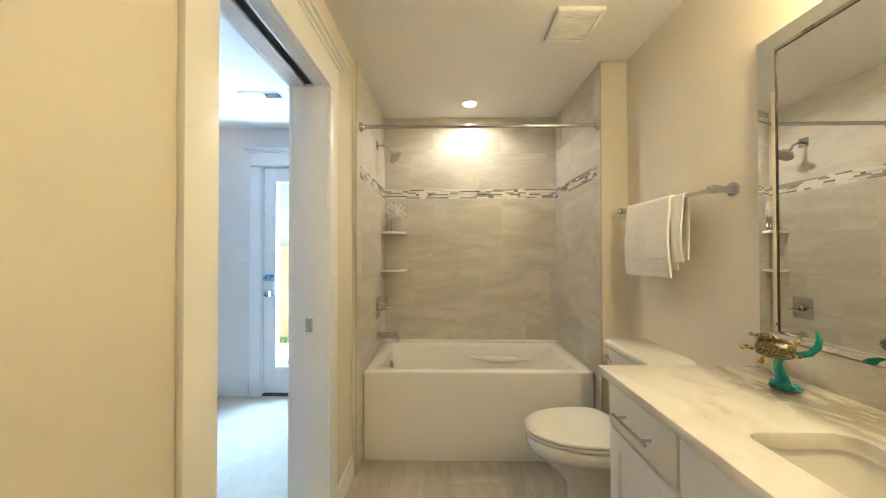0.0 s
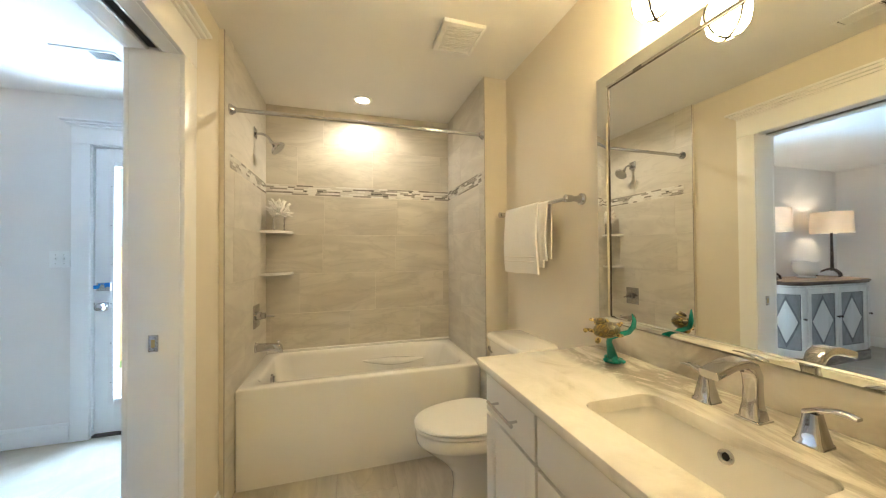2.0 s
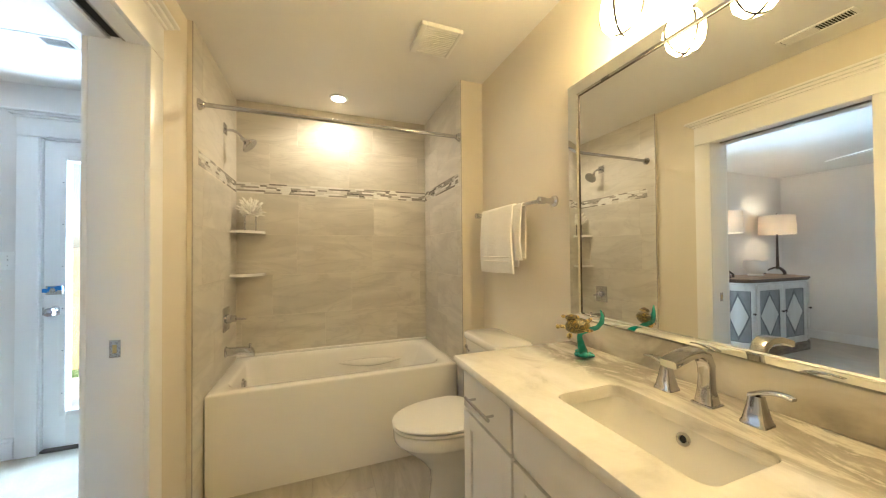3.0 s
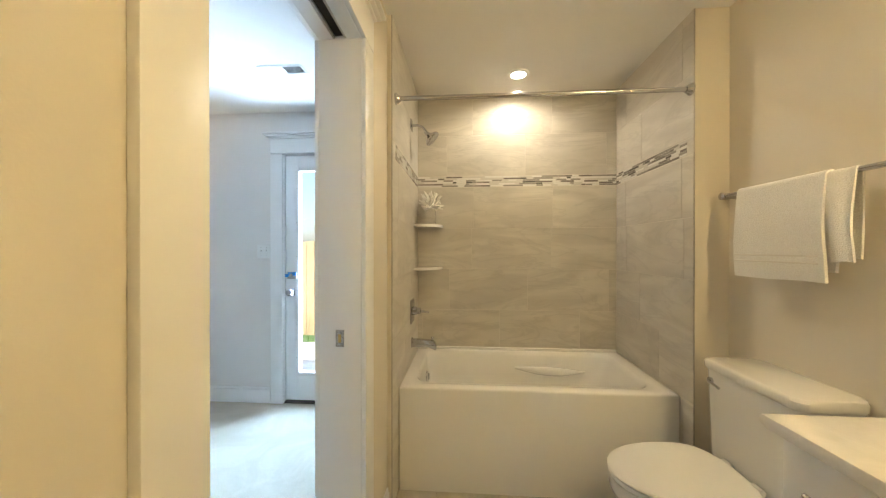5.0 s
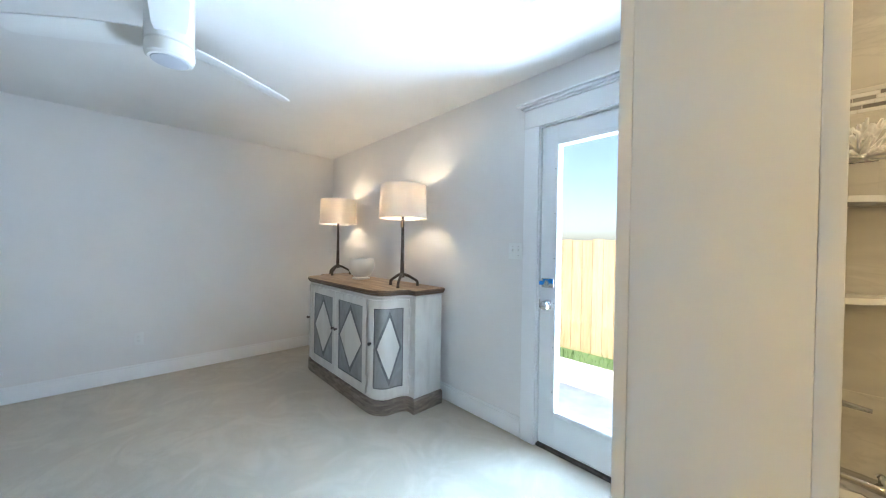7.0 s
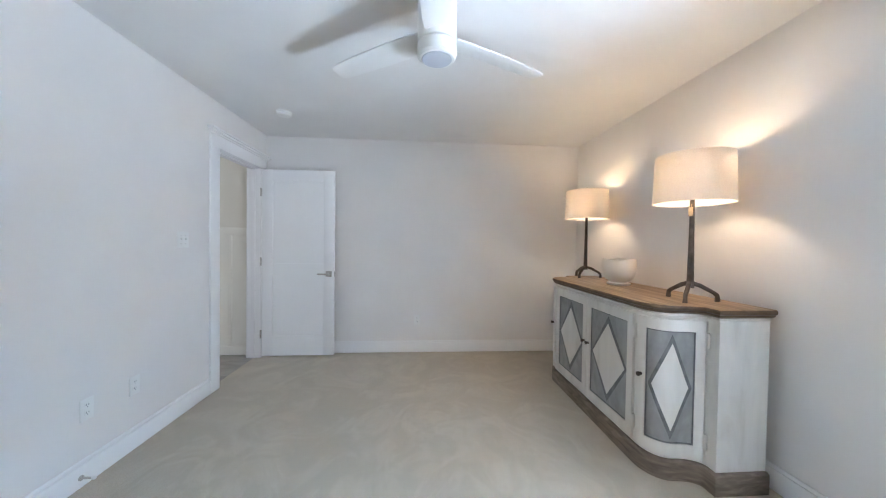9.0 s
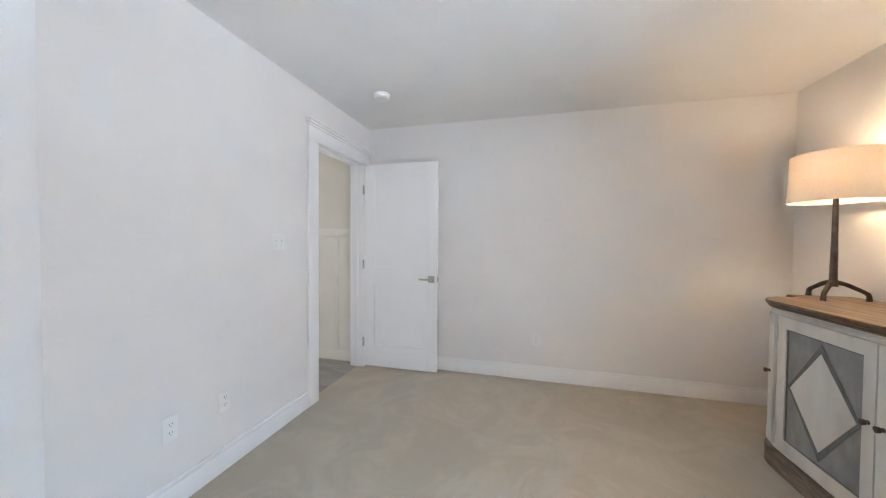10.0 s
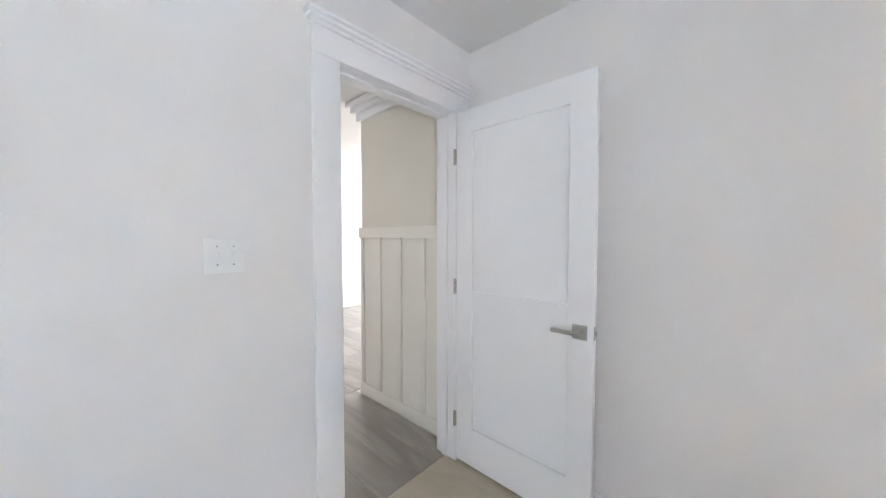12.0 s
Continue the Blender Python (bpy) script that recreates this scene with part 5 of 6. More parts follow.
buf = thing("sideboard", (CX, 2.65, 0.0), "whitewashed serpentine sideboard with grey diamond doors and oak top", "sideboard")
bm = bmesh.new()
prism(bm, buffet_outline(0.0), 0.1105, 0.9145)
part("carcass", bm, WHITEWASH, buf, "", 25)
bm = bmesh.new()
prism(bm, buffet_outline(0.022), 0.0, 0.102)
ring_loft(bm, [[(x_, y_, z_) for x_, y_ in buffet_outline(d_)] for z_, d_ in ((0.1022, 0.022), (0.110, 0.012))])
part("plinth", bm, PLINTH, buf, "weathered brown plinth", 25)
bm = bmesh.new()
ring_loft(bm, [[(x_, y_, z_) for x_, y_ in buffet_outline(d_)] for z_, d_ in ((0.9150, 0.012), (0.9240, 0.024), (0.9320, 0.026), (0.9380, 0.034), (0.9520, 0.036), (0.9580, 0.033))])
edge = part("moulded_edge", bm, OAK_EDGE, buf, "dark brown moulded oak edge", 25)
bm = bmesh.new()
ring_loft(bm, [[(x_, y_, z_) for x_, y_ in buffet_outline(d_)] for z_, d_ in ((0.9582, 0.032), (0.9605, 0.029), (0.9620, 0.022))])
part("top", bm, OAK, buf, "brown oak top with a worn grain", 25)
bm = bmesh.new()
ring_loft(bm, [[(x_, y_, z_) for x_, y_ in buffet_outline(d_)] for z_, d_ in ((0.8920, 0.0), (0.8960, 0.006), (0.9020, 0.006), (0.9060, 0.0))], True, True)
part("top_moulding", bm, WHITEWASH, buf, "", 25)


def front_slab(s0, s1, z0, z1, depth, lift=0.0, n_=14):
    """A plate that follows the front between two runs and heights."""
    bm_ = bmesh.new()
    sec = []
    for k in range(n_ + 1):
        p, nn = front_at(s0 + (s1 - s0) * k / n_)
        a, b = p + nn * lift, p + nn * (lift + depth)
        sec.append([(a.x, a.y, z0), (b.x, b.y, z0), (b.x, b.y, z1), (a.x, a.y, z1)])
    return ring_loft(bm_, sec)


def diamond(sc, zc, hs, hz, depth, lift, n_=20):
    bm_ = bmesh.new()
    sec = []
    for k in range(n_ + 1):
        f = -1 + 2 * k / n_
        p, nn = front_at(sc + hs * f)
        hh_ = max(hz * (1 - abs(f)), 0.0006)
        a, b = p + nn * lift, p + nn * (lift + depth)
        sec.append([(a.x, a.y, zc - hh_), (b.x, b.y, zc - hh_), (b.x, b.y, zc + hh_), (a.x, a.y, zc + hh_)])
    return ring_loft(bm_, sec)


for s0, s1, hinge_side, knob_s in ((-0.536, -0.004, -1, -0.030), (0.004, 0.536, 1, 0.030), (0.572, 0.912, 1, 0.602), (-0.912, -0.572, -1, -0.602)):
    z0, z1 = 0.135, 0.881
    sgn = 1 if knob_s > 0 else -1
    rl = 0.052
    bm = front_slab(s0, s0 + rl, z0, z1, 0.016, 0.001)
    for args in ((s1 - rl, s1, z0, z1), (s0 + rl, s1 - rl, z0, z0 + rl + 0.012), (s0 + rl, s1 - rl, z1 - rl - 0.012, z1)):
        b2 = front_slab(*args, 0.016, 0.001)
        tmp = bpy.data.meshes.new("tmp")
        b2.to_mesh(tmp)
        b2.free()
        bm.from_mesh(tmp)
        bpy.data.meshes.remove(tmp)
    dd = part("door", bm, WHITEWASH, buf, "", 25)
    part("grey_panel", front_slab(s0 + rl, s1 - rl, z0 + rl + 0.012, z1 - rl - 0.012, 0.006, 0.001), GREY, dd, "grey painted panel", 25)
    sc, hs = (s0 + s1) / 2, (s1 - s0) / 2 - rl
    ln = 0.007
    bm = front_slab(s0 + rl, s0 + rl + ln, z0 + rl + 0.012, z1 - rl - 0.012, 0.004, 0.0065, 2)
    for args in ((s1 - rl - ln, s1 - rl, z0 + rl + 0.012, z1 - rl - 0.012), (s0 + rl + ln, s1 - rl - ln, z0 + rl + 0.012, z0 + rl + 0.012 + ln), (s0 + rl + ln, s1 - rl - ln, z1 - rl - 0.012 - ln, z1 - rl - 0.012)):
        b2 = front_slab(*args, 0.004, 0.0065)
        tmp = bpy.data.meshes.new("tmp")
        b2.to_mesh(tmp)
        b2.free()
        bm.from_mesh(tmp)
        bpy.data.meshes.remove(tmp)
    part("panel_line", bm, GREYLINE, dd, "", 25)
    hz = (z1 - z0) / 2 - rl - 0.012
    part("diamond_border", diamond(sc, (z0 + z1) / 2, hs - 0.012, hz - 0.02, 0.0025, 0.0068), GREYLINE, dd, "dark grey diamond outline", 25)
    part("diamond", diamond(sc, (z0 + z1) / 2, hs - 0.030, hz - 0.068, 0.004, 0.0068), WHITEWASH, dd, "whitewashed diamond", 25)
    p, nn = front_at(knob_s)
    bm = bmesh.new()
    tube(bm, [p + nn * 0.016 + Vector((0, 0, 0.545)), p + nn * 0.024 + Vector((0, 0, 0.545)), p + nn * 0.030 + Vector((0, 0, 0.545)), p + nn * 0.040 + Vector((0, 0, 0.545)), p + nn * 0.044 + Vector((0, 0, 0.545))], [0.010, 0.006, 0.012, 0.013, 0.006], 14)
    part("knob", bm, BRONZE, dd, "dark bronze knob")
    for zz in (0.24, 0.78):
        p, nn = front_at(s1 + 0.012 if hinge_side > 0 else s0 - 0.012)
        bm = bmesh.new()
        tube(bm, [p + nn * 0.012 + Vector((0, 0, zz - 0.04)), p + nn * 0.012 + Vector((0, 0, zz + 0.04))], 0.009, 10)
        part("hinge", bm, WHITEWASH, dd, "painted hinge barrel")

# table lamps
LAMP_Z = 0.962


def table_lamp(at):
    x_, y_ = at
    t = thing("table_lamp", (x_, y_, LAMP_Z), "lit table lamp with linen drum shade and bronze tripod", "lamp", "lamps on the sideboard")
    hub = LAMP_Z + 0.085
    for a in (70, 190, 310):
        ca, sa = math.cos(radians(a)), math.sin(radians(a))
        bm_ = bmesh.new()
        secs_ = []
        for r_, z_, hw, th in ((0.0, hub + 0.02, 0.012, 0.013), (0.045, hub + 0.004, 0.011, 0.012), (0.105, hub - 0.034, 0.010, 0.010), (0.118, hub - 0.046, 0.010, 0.011), (0.121, LAMP_Z + 0.03, 0.0095, 0.010), (0.122, LAMP_Z + 0.0005, 0.012, 0.012)):
            secs_.append((r_ * 1.12, z_, hw, th))
        rings_ = []
        for i, (r_, z_, hw, th) in enumerate(secs_):
            r0_, z0_ = secs_[max(i - 1, 0)][:2]
            r1_, z1_ = secs_[min(i + 1, len(secs_) - 1)][:2]
            l_ = math.hypot(r1_ - r0_, z1_ - z0_)
            tr_, tz_ = (r1_ - r0_) / l_, (z1_ - z0_) / l_
            rr = []
            for u_, v_ in rounded_rect(-hw, hw, -th, th, min(hw, th) * 0.5, 2):
                pr, pz = r_ + v_ * tz_, z_ - v_ * tr_
                rr.append((x_ + pr * ca - u_ * sa, y_ + pr * sa + u_ * ca, pz))
            rings_.append(rr)
        ring_loft(bm_, rings_)
        part("leg", bm_, BRONZE, t, "", 50)
    bm_ = bmesh.new()
    tube(bm_, [(x_, y_, hub - 0.01), (x_, y_, hub + 0.03), (x_, y_, hub + 0.25), (x_, y_, 1.57)], [0.021, 0.018, 0.014, 0.0115], 14)
    part("stem", bm_, BRONZE, t)
    bm_ = bmesh.new()
    tube(bm_, [(x_, y_, 1.57), (x_, y_, 1.63)], 0.016, 14)
    tube(bm_, [(x_, y_, 1.785), (x_, y_, 1.832)], [0.004, 0.004], 8)
    lathe(bm_, [(0.004, 1.822), (0.009, 1.828), (0.009, 1.836), (0.003, 1.842)], (x_, y_, 0), 14)
    for a in (0, 120, 240):
        tube(bm_, [(x_, y_, 1.802), (x_ + 0.186 * math.cos(radians(a)), y_ + 0.186 * math.sin(radians(a)), 1.802)], 0.0022, 6)
    for s_ in (-1, 1):
        tube(bm_, [(x_ + 0.016 * s_, y_, 1.6), (x_ + 0.045 * s_, y_, 1.67), (x_ + 0.035 * s_, y_, 1.76), (x_, y_, 1.795)], 0.0022, 6)
    part("harp", bm_, NICKEL, t)
    bm_ = bmesh.new()
    r0_, r1_ = 0.199, 0.190
    lathe(bm_, [(r0_, 1.53), (r1_, 1.806), (r1_ - 0.0035, 1.806), (r0_ - 0.0035, 1.53), (r0_, 1.53)], (x_, y_, 0), 56, 'Z', False, False)
    part("shade", bm_, LINEN, t, "off-white linen drum shade", 50)
    bm_ = bmesh.new()
    lathe(bm_, [(0.013, 1.63), (0.016, 1.645), (0.030, 1.685), (0.031, 1.705), (0.022, 1.728), (0.006, 1.736)], (x_, y_, 0), 20)
    part("bulb", bm_, BULB, t, "lit bulb", 80)
    return t


L1, L2 = (-3.93, 2.645), (-2.645, 2.605)
lamp_a = table_lamp(L2)
copy_thing(lamp_a, pose(L1[0], L1[1], LAMP_Z))
tag = thing("price_tag", (L2[0] + 0.018, L2[1] - 0.022, 1.515), "small tan paper tag tied to the lamp stem", "tag")
bm = bmesh.new()
tube(bm, [(L2[0] + 0.010, L2[1] - 0.012, 1.527), (L2[0] + 0.017, L2[1] - 0.021, 1.505)], 0.0012, 6)
bx(bm, L2[0] + 0.001, L2[0] + 0.033, L2[1] - 0.0245, L2[1] - 0.0225, 1.455, 1.506, 0.0006)
part("paper", bm, PAPER, tag)

# footed bowl
bowl = thing("ceramic_bowl", (-3.37, 2.63, 0.962), "white crackled ceramic bowl on a low foot", "bowl")
bm = bmesh.new()
lathe(bm, [(0.080, 0.9765), (0.086, 0.980), (0.086, 0.990), (0.066, 0.995), (0.066, 1.000), (0.092, 1.014), (0.115, 1.042), (0.125, 1.075), (0.128, 1.112), (0.122, 1.155), (0.116, 1.155), (0.121, 1.112), (0.117, 1.075), (0.105, 1.045), (0.075, 1.022), (0.03, 1.015)], (-3.37, 2.63, 0), 48)
for v_ in bm.verts:
    if v_.co.z > 1.09:
        v_.co.z += 0.006 * math.sin(3 * math.atan2(v_.co.y - 2.63, v_.co.x + 3.37) + 0.6) * (v_.co.z - 1.09) / 0.05
bm.transform(Matrix.Translation((0, 0, 0.9625)) @ Matrix.Diagonal((1, 1, 1.14, 1)) @ Matrix.Translation((0, 0, -0.9765)))
part("bowl_body", bm, CERAMIC, bowl, "", 60)

# ceiling fan
FXc, FYc = -2.350, 1.085
fan = thing("ceiling_fan", (FXc, FYc, RC), "white flush-mount ceiling fan with three blades", "ceiling fan")
bm = bmesh.new()
lathe(bm, [(0.076, RC - 0.0005), (0.088, RC - 0.004), (0.089, RC - 0.03), (0.089, 2.187), (0.084, 2.182)], (FXc, FYc, 0), 44)
part("motor_housing", bm, PLASTIC, fan)
bm = bmesh.new()
lathe(bm, [(0.082, 2.1795), (0.089, 2.178), (0.091, 2.147), (0.088, 2.128), (0.078, 2.118), (0.070, 2.117)], (FXc, FYc, 0), 44)
part("light_kit", bm, PLASTIC, fan)
bm = bmesh.new()
lathe(bm, [(0.069, 2.1165), (0.066, 2.1135), (0.030, 2.1125)], (FXc, FYc, 0), 36)
part("light_lens", bm, FROST, fan, "frosted unlit lens")
for a in (116, 236, 356):
    rot = Matrix.Translation((FXc, FYc, 2.217)) @ Matrix.Rotation(radians(a), 4, 'Z') @ Matrix.Rotation(radians(11), 4, 'X')
    bm = bmesh.new()
    secs = []
    for r_, hw, off in ((0.080, 0.055, 0.0), (0.14, 0.062, 0.0), (0.30, 0.064, 0.0), (0.50, 0.058, -0.002), (0.60, 0.052, -0.004), (0.630, 0.046, -0.005), (0.643, 0.034, -0.006)):
        secs.append([(r_, u_, v_ + off) for u_, v_ in rounded_rect(-hw, hw, -0.004, 0.004, 0.003, 2)])
    ring_loft(bm, secs)
    bmesh.ops.transform(bm, matrix=rot, verts=bm.verts)
    part("blade", bm, PLASTIC, fan, "", 40)

# smoke detector
sd = thing("smoke_detector", (-3.925, -0.228, RC), "round white smoke detector on the ceiling", "smoke detector")
bm = bmesh.new()
lathe(bm, [(0.066, RC - 0.0005), (0.066, RC - 0.010), (0.060, RC - 0.013)], (-3.925, -0.228, 0), 36)
part("mount", bm, PLASTIC, sd)
bm = bmesh.new()
lathe(bm, [(0.058, RC - 0.0135), (0.060, RC - 0.026), (0.052, RC - 0.036), (0.030, RC - 0.040)], (-3.925, -0.228, 0), 36)
part("cover", bm, PLASTIC, sd)

# ceiling registers


def register(name, x0, x1, y0, y1, z, dark_from, along_y=False):
    t = thing(name, ((x0 + x1) / 2, (y0 + y1) / 2, z), "white slotted air register in the ceiling", "air vent")
    bm_ = bmesh.new()
    bw = 0.014
    for a, b, c, d in ((x0, x1, y0, y0 + bw), (x0, x1, y1 - bw, y1), (x0, x0 + bw, y0 + bw, y1 - bw), (x1 - bw, x1, y0 + bw, y1 - bw)):
        bx(bm_, a, b, c, d, z - 0.008, z - 0.0005, 0.002)
    part("frame", bm_, PLASTIC, t)
    # no duct behind: a black sheet paints the shade between the slats
    part("duct_shade_sheet", box(x0 + bw, x1 - bw, y0 + bw, y1 - bw, z - 0.0015, z - 0.0005), DARK, t)
    lo, hi = (y0, y1) if along_y else (x0, x1)
    n_ = int((hi - lo - 2 * bw) / 0.011)
    for k in range(n_):
        p = lo + bw + (k + 0.5) * 0.011
        tilt = 48 if p > dark_from else -48
        bm_ = box(-0.0055, 0.0055, -0.5, 0.5, -0.0008, 0.0008)
        ln = (x1 - x0 if along_y else y1 - y0) - 2 * bw - 0.001
        mt2 = Matrix.Rotation(radians(tilt), 4, 'Y') @ Matrix.Diagonal((1, ln, 1, 1))
        if along_y:
            mt2 = Matrix.Translation(((x0 + x1) / 2, p, z - 0.006)) @ Matrix.Rotation(radians(90), 4, 'Z') @ mt2
        else:
            mt2 = Matrix.Translation((p, (y0 + y1) / 2, z - 0.006)) @ mt2
        bmesh.ops.transform(bm_, matrix=mt2, verts=bm_.verts)
        part("slat", bm_, PLASTIC, t)
    return t


register("ceiling_register", -1.335, -1.045, 2.218, 2.325, RC, -1.18)
GRID[0] = BATH
register("ceiling_register", -0.225, -0.120, 0.755, 1.055, BC, 0.90, True)
GRID[0] = HOUSE

# switches, outlets, door stop


def plate(name, at, axis, face, gangs, label, cat, kindof):
    """A cover plate on a wall. axis: the way the wall runs."""
    t = thing(name, at, label, cat)
    w = 0.07 + 0.046 * (gangs - 1)
    bm_ = box(-w / 2, w / 2, -0.005, -0.0004, -0.0575, 0.0575, 0.002)
    bits = []
    for g_ in range(gangs):
        cx2 = (g_ - (gangs - 1) / 2) * 0.046
        if kindof == "switch":
            bits.append(("toggle", box(cx2 - 0.005, cx2 + 0.005, -0.016, -0.005, -0.003, 0.012, 0.0015), PLASTIC))
            for zz in (-0.03, 0.03):
                b3 = bmesh.new()
                lathe(b3, [(0.003, -0.005), (0.003, -0.0062)], (cx2, 0, zz), 10, 'Y')
                bits.append(("screw", b3, NICKEL))
        else:
            for zz in (-0.02, 0.02):
                b3 = bmesh.new()
                lathe(b3, [(0.0165, -0.005), (0.0165, -0.0065)], (cx2, 0, zz), 20, 'Y')
                bits.append(("socket", b3, PLASTIC))
                # thin dark bars on the socket face, colour for the shade in its slots
                b4 = box(cx2 - 0.0075, cx2 - 0.005, -0.0072, -0.0066, zz, zz + 0.009)
                bx(b4, cx2 + 0.005, cx2 + 0.0075, -0.0072, -0.0066, zz, zz + 0.009)
                bx(b4, cx2 - 0.002, cx2 + 0.002, -0.0072, -0.0066, zz - 0.009, zz - 0.005)
                bits.append(("slot", b4, GREYLINE))
    turn = {('x', -1): 0, ('x', 1): 180, ('y', 1): 90, ('y', -1): -90}[(axis, face)]
    for nm, b5, mt3 in [("plate", bm_, PLASTIC)] + bits:
        bmesh.ops.transform(b5, matrix=Matrix.Translation(at) @ Matrix.Rotation(radians(turn), 4, 'Z'), verts=b5.verts)
        part(nm, b5, mt3, t)
    return t


plate("light_switch", (-1.727, NY, 1.280), 'x', -1, 2, "white double light switch beside the glazed door", "light switch", "switch")
plate("light_switch", (-3.353, SY, 1.277), 'x', 1, 2, "white double light switch beside the hall doorway", "light switch", "switch")
plate("wall_outlet", (-2.945, SY, 0.385), 'x', 1, 1, "white wall outlet above the baseboard", "outlet", "outlet")
plate("wall_outlet", (-2.66, SY, 0.385), 'x', 1, 1, "white wall outlet near the closet door", "outlet", "outlet")
plate("wall_outlet", (WX, 1.0, 0.377), 'y', 1, 1, "white wall outlet on the bare end wall", "outlet", "outlet")
dsx = thing("door_stop", (-2.615, SY + 0.014, 0.052), "spring door stop on the baseboard", "door stop")
bm = bmesh.new()
lathe(bm, [(0.013, 0.0003), (0.013, 0.006), (0.006, 0.010), (0.005, 0.055)], (-2.615, SY + 0.014, 0.052), 16, 'Y')
part("stem", bm, NICKEL, dsx)
bm = bmesh.new()
lathe(bm, [(0.008, 0.055), (0.009, 0.068), (0.006, 0.072)], (-2.615, SY + 0.014, 0.052), 16, 'Y')
part("rubber_tip", bm, PLASTIC, dsx)

# ---- tiles and planks ----
GRID[0] = BATH
SHARED = {}


def piece(name, size, at, material, parent, bevel=0.0012):
    """One tile as an object of its own; alike ones share a mesh."""
    key = (name, material.name) + tuple(round(s_, 4) for s_ in size)
    if key not in SHARED:
        sx, sy, sz = (s_ / 2 for s_ in size)
        SHARED[key] = mesh_of(name, box(-sx, sx, -sy, sy, -sz, sz, bevel, 1), material)
    ob = new(name, SHARED[key])
    ob.parent = parent
    ob.location = Vector(at) - BASE[parent.name]
    return ob


G = 0.0022
wallt = {}
for nm, at in (("tiles_back", (0.375, TB, 0.565)), ("tiles_left", (TL, 2.4, 0.0)), ("tiles_right", (TR, 2.4, 0.0))):
    wallt[nm] = thing(nm, at, "beige streaked porcelain wall tiles with a mosaic band", "wall tiles", "", "structure")
part("grout_bed", box(TL - 0.001, TR + 0.001, TB + 0.0015, TB + 0.014, 0.5, BC - 0.001), GROUT, wallt["tiles_back"])
part("grout_bed", box(PX1 + 0.0005, TL - 0.0015, TY0 + 0.004, TB + 0.0012, 0.0, BC - 0.001), GROUT, wallt["tiles_left"])
part("grout_bed", box(TR + 0.0015, 1.143, 2.0205, TB + 0.0012, 0.0, BC - 0.001), GROUT, wallt["tiles_right"])
for nm, x0, x1, y0 in (("tiles_left", PX1 + 0.0006, TL + 0.0015, TY0), ("tiles_right", TR - 0.0015, 1.1437, 2.0165)):
    xi, xo = (x1 - 0.0055, x1) if nm == "tiles_left" else (x0, x0 + 0.0055)
    part("edge_trim", box(xi, xo, y0, y0 + 0.0035, 0.0, BC - 0.001), NICKEL, wallt[nm], "thin metal edge trim")
    xi, xo = (x0, xi - 0.0002) if nm == "tiles_left" else (xo + 0.0002, x1)
    part("plaster_return", box(xi, xo, y0 + 0.0005, y0 + 0.0035, 0.0, BC - 0.001), WALL_BATH, wallt[nm], "painted return beside the edge trim")
ROWSZ = [(0.253, 0.559), (0.568, 0.871), (0.871, 1.187), (1.187, 1.503), (1.503, 1.819), (1.906, 2.220), (2.220, 2.538)]
OFFB = [0.26, 0.26, -0.128, 0.046, 0.061, -0.146, 0.054]


def run(lo, hi, first, step):
    """Cut a run into lengths at first + k * step."""
    k = math.floor((lo - first) / step)
    cuts = [lo]
    while True:
        k += 1
        c_ = first + k * step
        if c_ >= hi - 0.02:
            break
        if c_ > lo + 0.02:
            cuts.append(c_)
    return list(zip(cuts, cuts[1:] + [hi]))


for (z0, z1), off in zip(ROWSZ, OFFB):
    if z0 > 0.5:
        for a, b in run(TL, TR, off, 0.600):
            piece("tile", (b - a - G, 0.009, z1 - z0 - G), ((a + b) / 2, TB + 0.0045, (z0 + z1) / 2), TILE_X, wallt["tiles_back"])
    for nm, xf, y0, s_ in (("tiles_left", TL, TY0 + 0.004, -1), ("tiles_right", TR, 2.021, 1)):
        front = z0 < 0.5
        for a, b in run(y0, TF - 0.002 if front else TB - 0.001, 2.05 + off, 0.600):
            piece("tile", (0.009, b - a - G, z1 - z0 - G), (xf + s_ * 0.0045, (a + b) / 2, (z0 + z1) / 2), TILE_Y, wallt[nm])
for nm, xf, y0, s_ in (("tiles_left", TL, TY0 + 0.004, -1), ("tiles_right", TR, 2.021, 1)):
    piece("tile", (0.009, TF - 0.002 - y0 - G, 0.25), (xf + s_ * 0.0045, (y0 + TF - 0.002) / 2, 0.127), TILE_Y, wallt[nm])
random.seed(21)
MR = 6
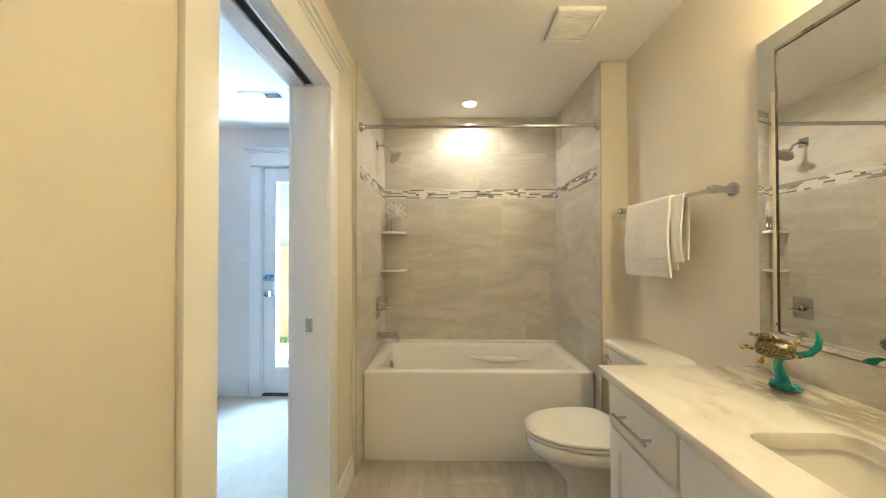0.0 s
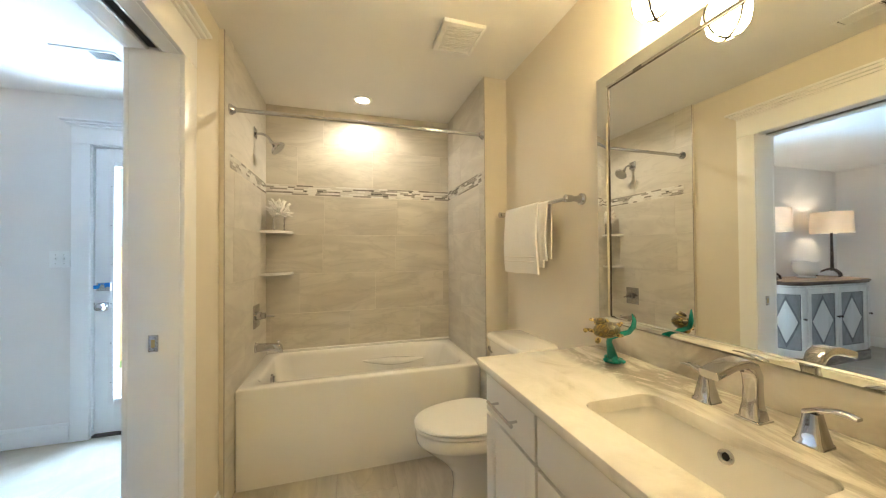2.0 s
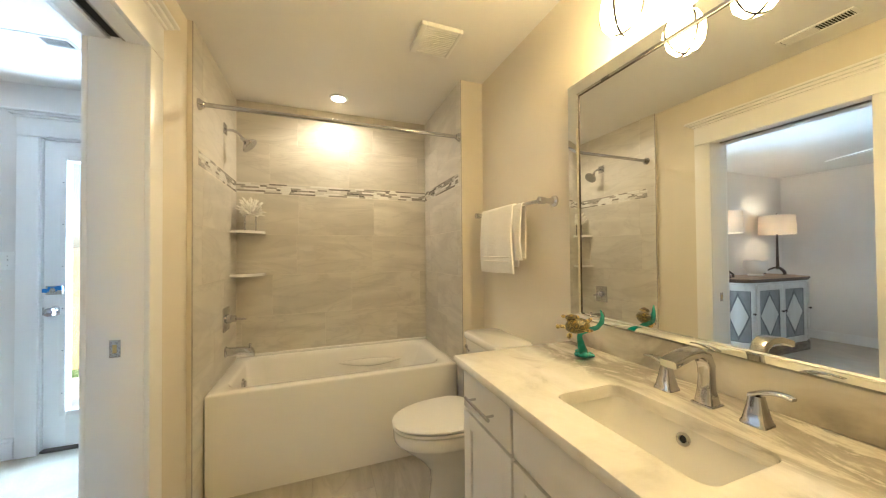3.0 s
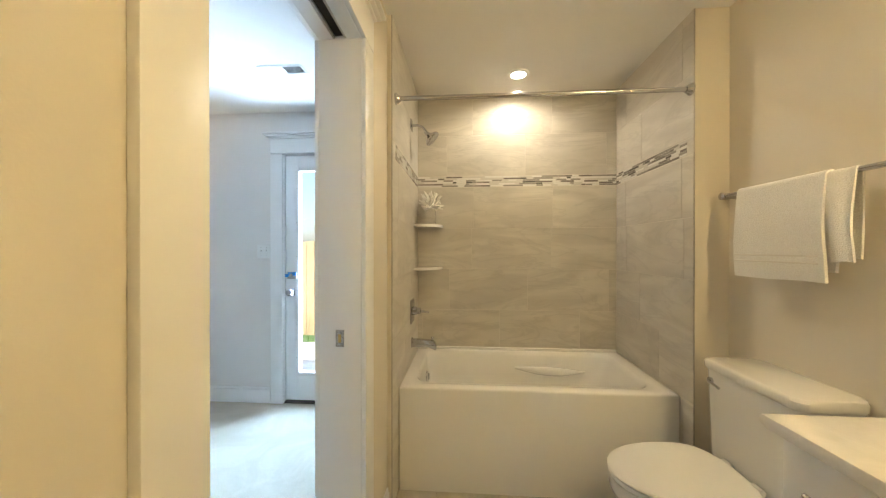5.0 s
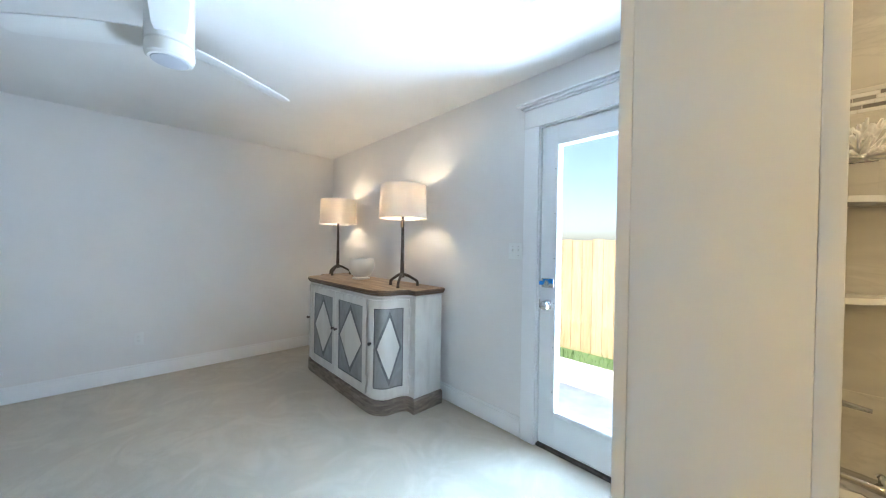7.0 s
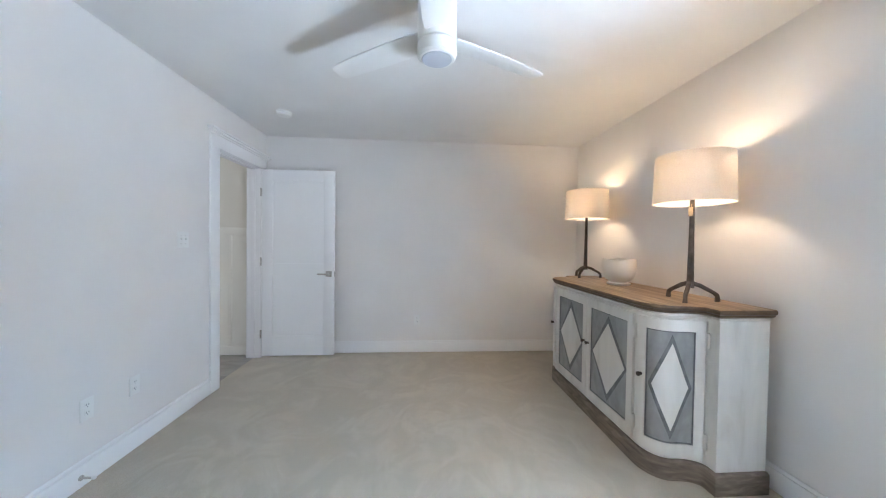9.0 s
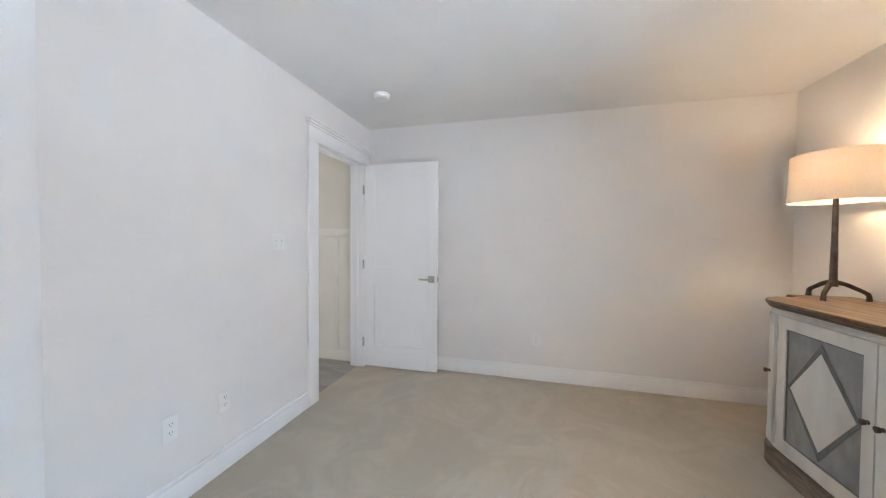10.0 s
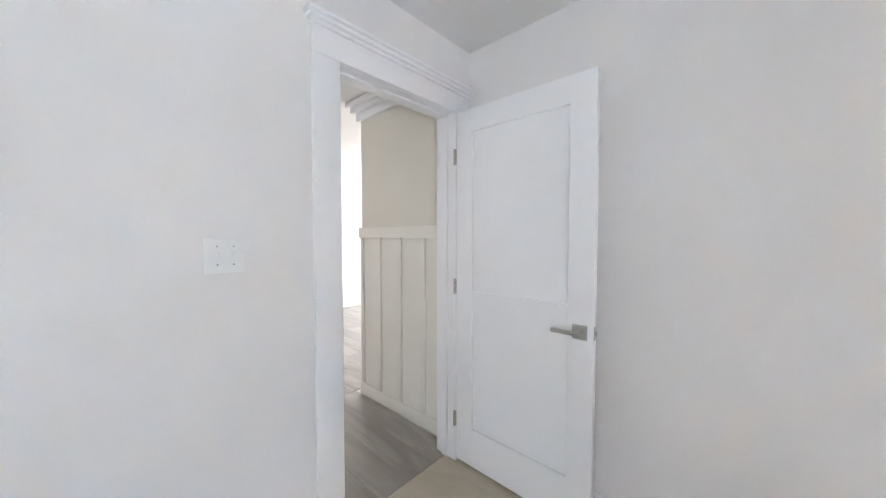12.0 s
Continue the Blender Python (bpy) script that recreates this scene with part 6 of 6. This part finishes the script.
for nm, lo, hi in (("tiles_back", TL, TR), ("tiles_left", 2.035, TB), ("tiles_right", 2.07, TB)):
    for r_ in range(MR):
        zc = 1.8225 + (r_ + 0.5) * (0.081 / MR)
        p = lo - random.uniform(0, 0.08)
        while p < hi:
            ln = random.choice((0.03, 0.05, 0.05, 0.075, 0.10, 0.125))
            a, b = max(p, lo), min(p + ln, hi)
            p += ln
            if b - a < 0.012:
                continue
            if nm == "tiles_back":
                piece("mosaic_strip", (b - a - 0.002, 0.009, 0.0118), ((a + b) / 2, TB + 0.0040, zc), MOSAIC, wallt[nm], 0.0006)
            else:
                xf, s_ = (TL, -1) if nm == "tiles_left" else (TR, 1)
                piece("mosaic_strip", (0.009, b - a - 0.002, 0.0118), (xf + s_ * 0.0040, (a + b) / 2, zc), MOSAIC, wallt[nm], 0.0006)
for nm, y1_ in (("tiles_left", 2.035), ("tiles_right", 2.07)):
    xf, s_, y0 = (TL, -1, TY0 + 0.004) if nm == "tiles_left" else (TR, 1, 2.021)
    piece("tile", (0.009, y1_ - y0 - G, 0.087 - G), (xf + s_ * 0.0045, (y0 + y1_) / 2, 1.8625), TILE_Y, wallt[nm])

# bathroom floor tiles
cols = [(-0.40, -0.162), (-0.162, 0.179), (0.179, 0.517), (0.517, 0.855), (0.855, 1.193), (1.193, 1.364)]
for i, (a, b) in enumerate(cols):
    for c_, d_ in run(-1.028, 2.118, (1.70, 1.50, 1.905, 1.70, 1.50, 1.905)[i], 0.61):
        piece("floor_tile", (b - a - G, d_ - c_ - G, 0.012), ((a + b) / 2, (c_ + d_) / 2, -0.0062), TILE_F, FLOOR_BATH)

GRID[0] = HOUSE
# hall planks
FLOOR_HALL = bpy.data.objects["floor_hall"]
xs = [-8.58 + 0.19 * k for k in range(30)]
random.seed(8)
for i, x0 in enumerate(xs):
    x1 = min(x0 + 0.19, -3.13)
    if x1 - x0 < 0.03 or x0 < -7.4:
        continue
    for c_, d_ in run(-4.97, -1.92 if x0 < HW - 0.1 else SY - 0.063, random.uniform(-2, -1), 1.2):
        piece("plank", (x1 - x0 - 0.002, d_ - c_ - 0.002, 0.010), ((x0 + x1) / 2, (c_ + d_) / 2, -0.0065), PLANK, FLOOR_HALL, 0.001)
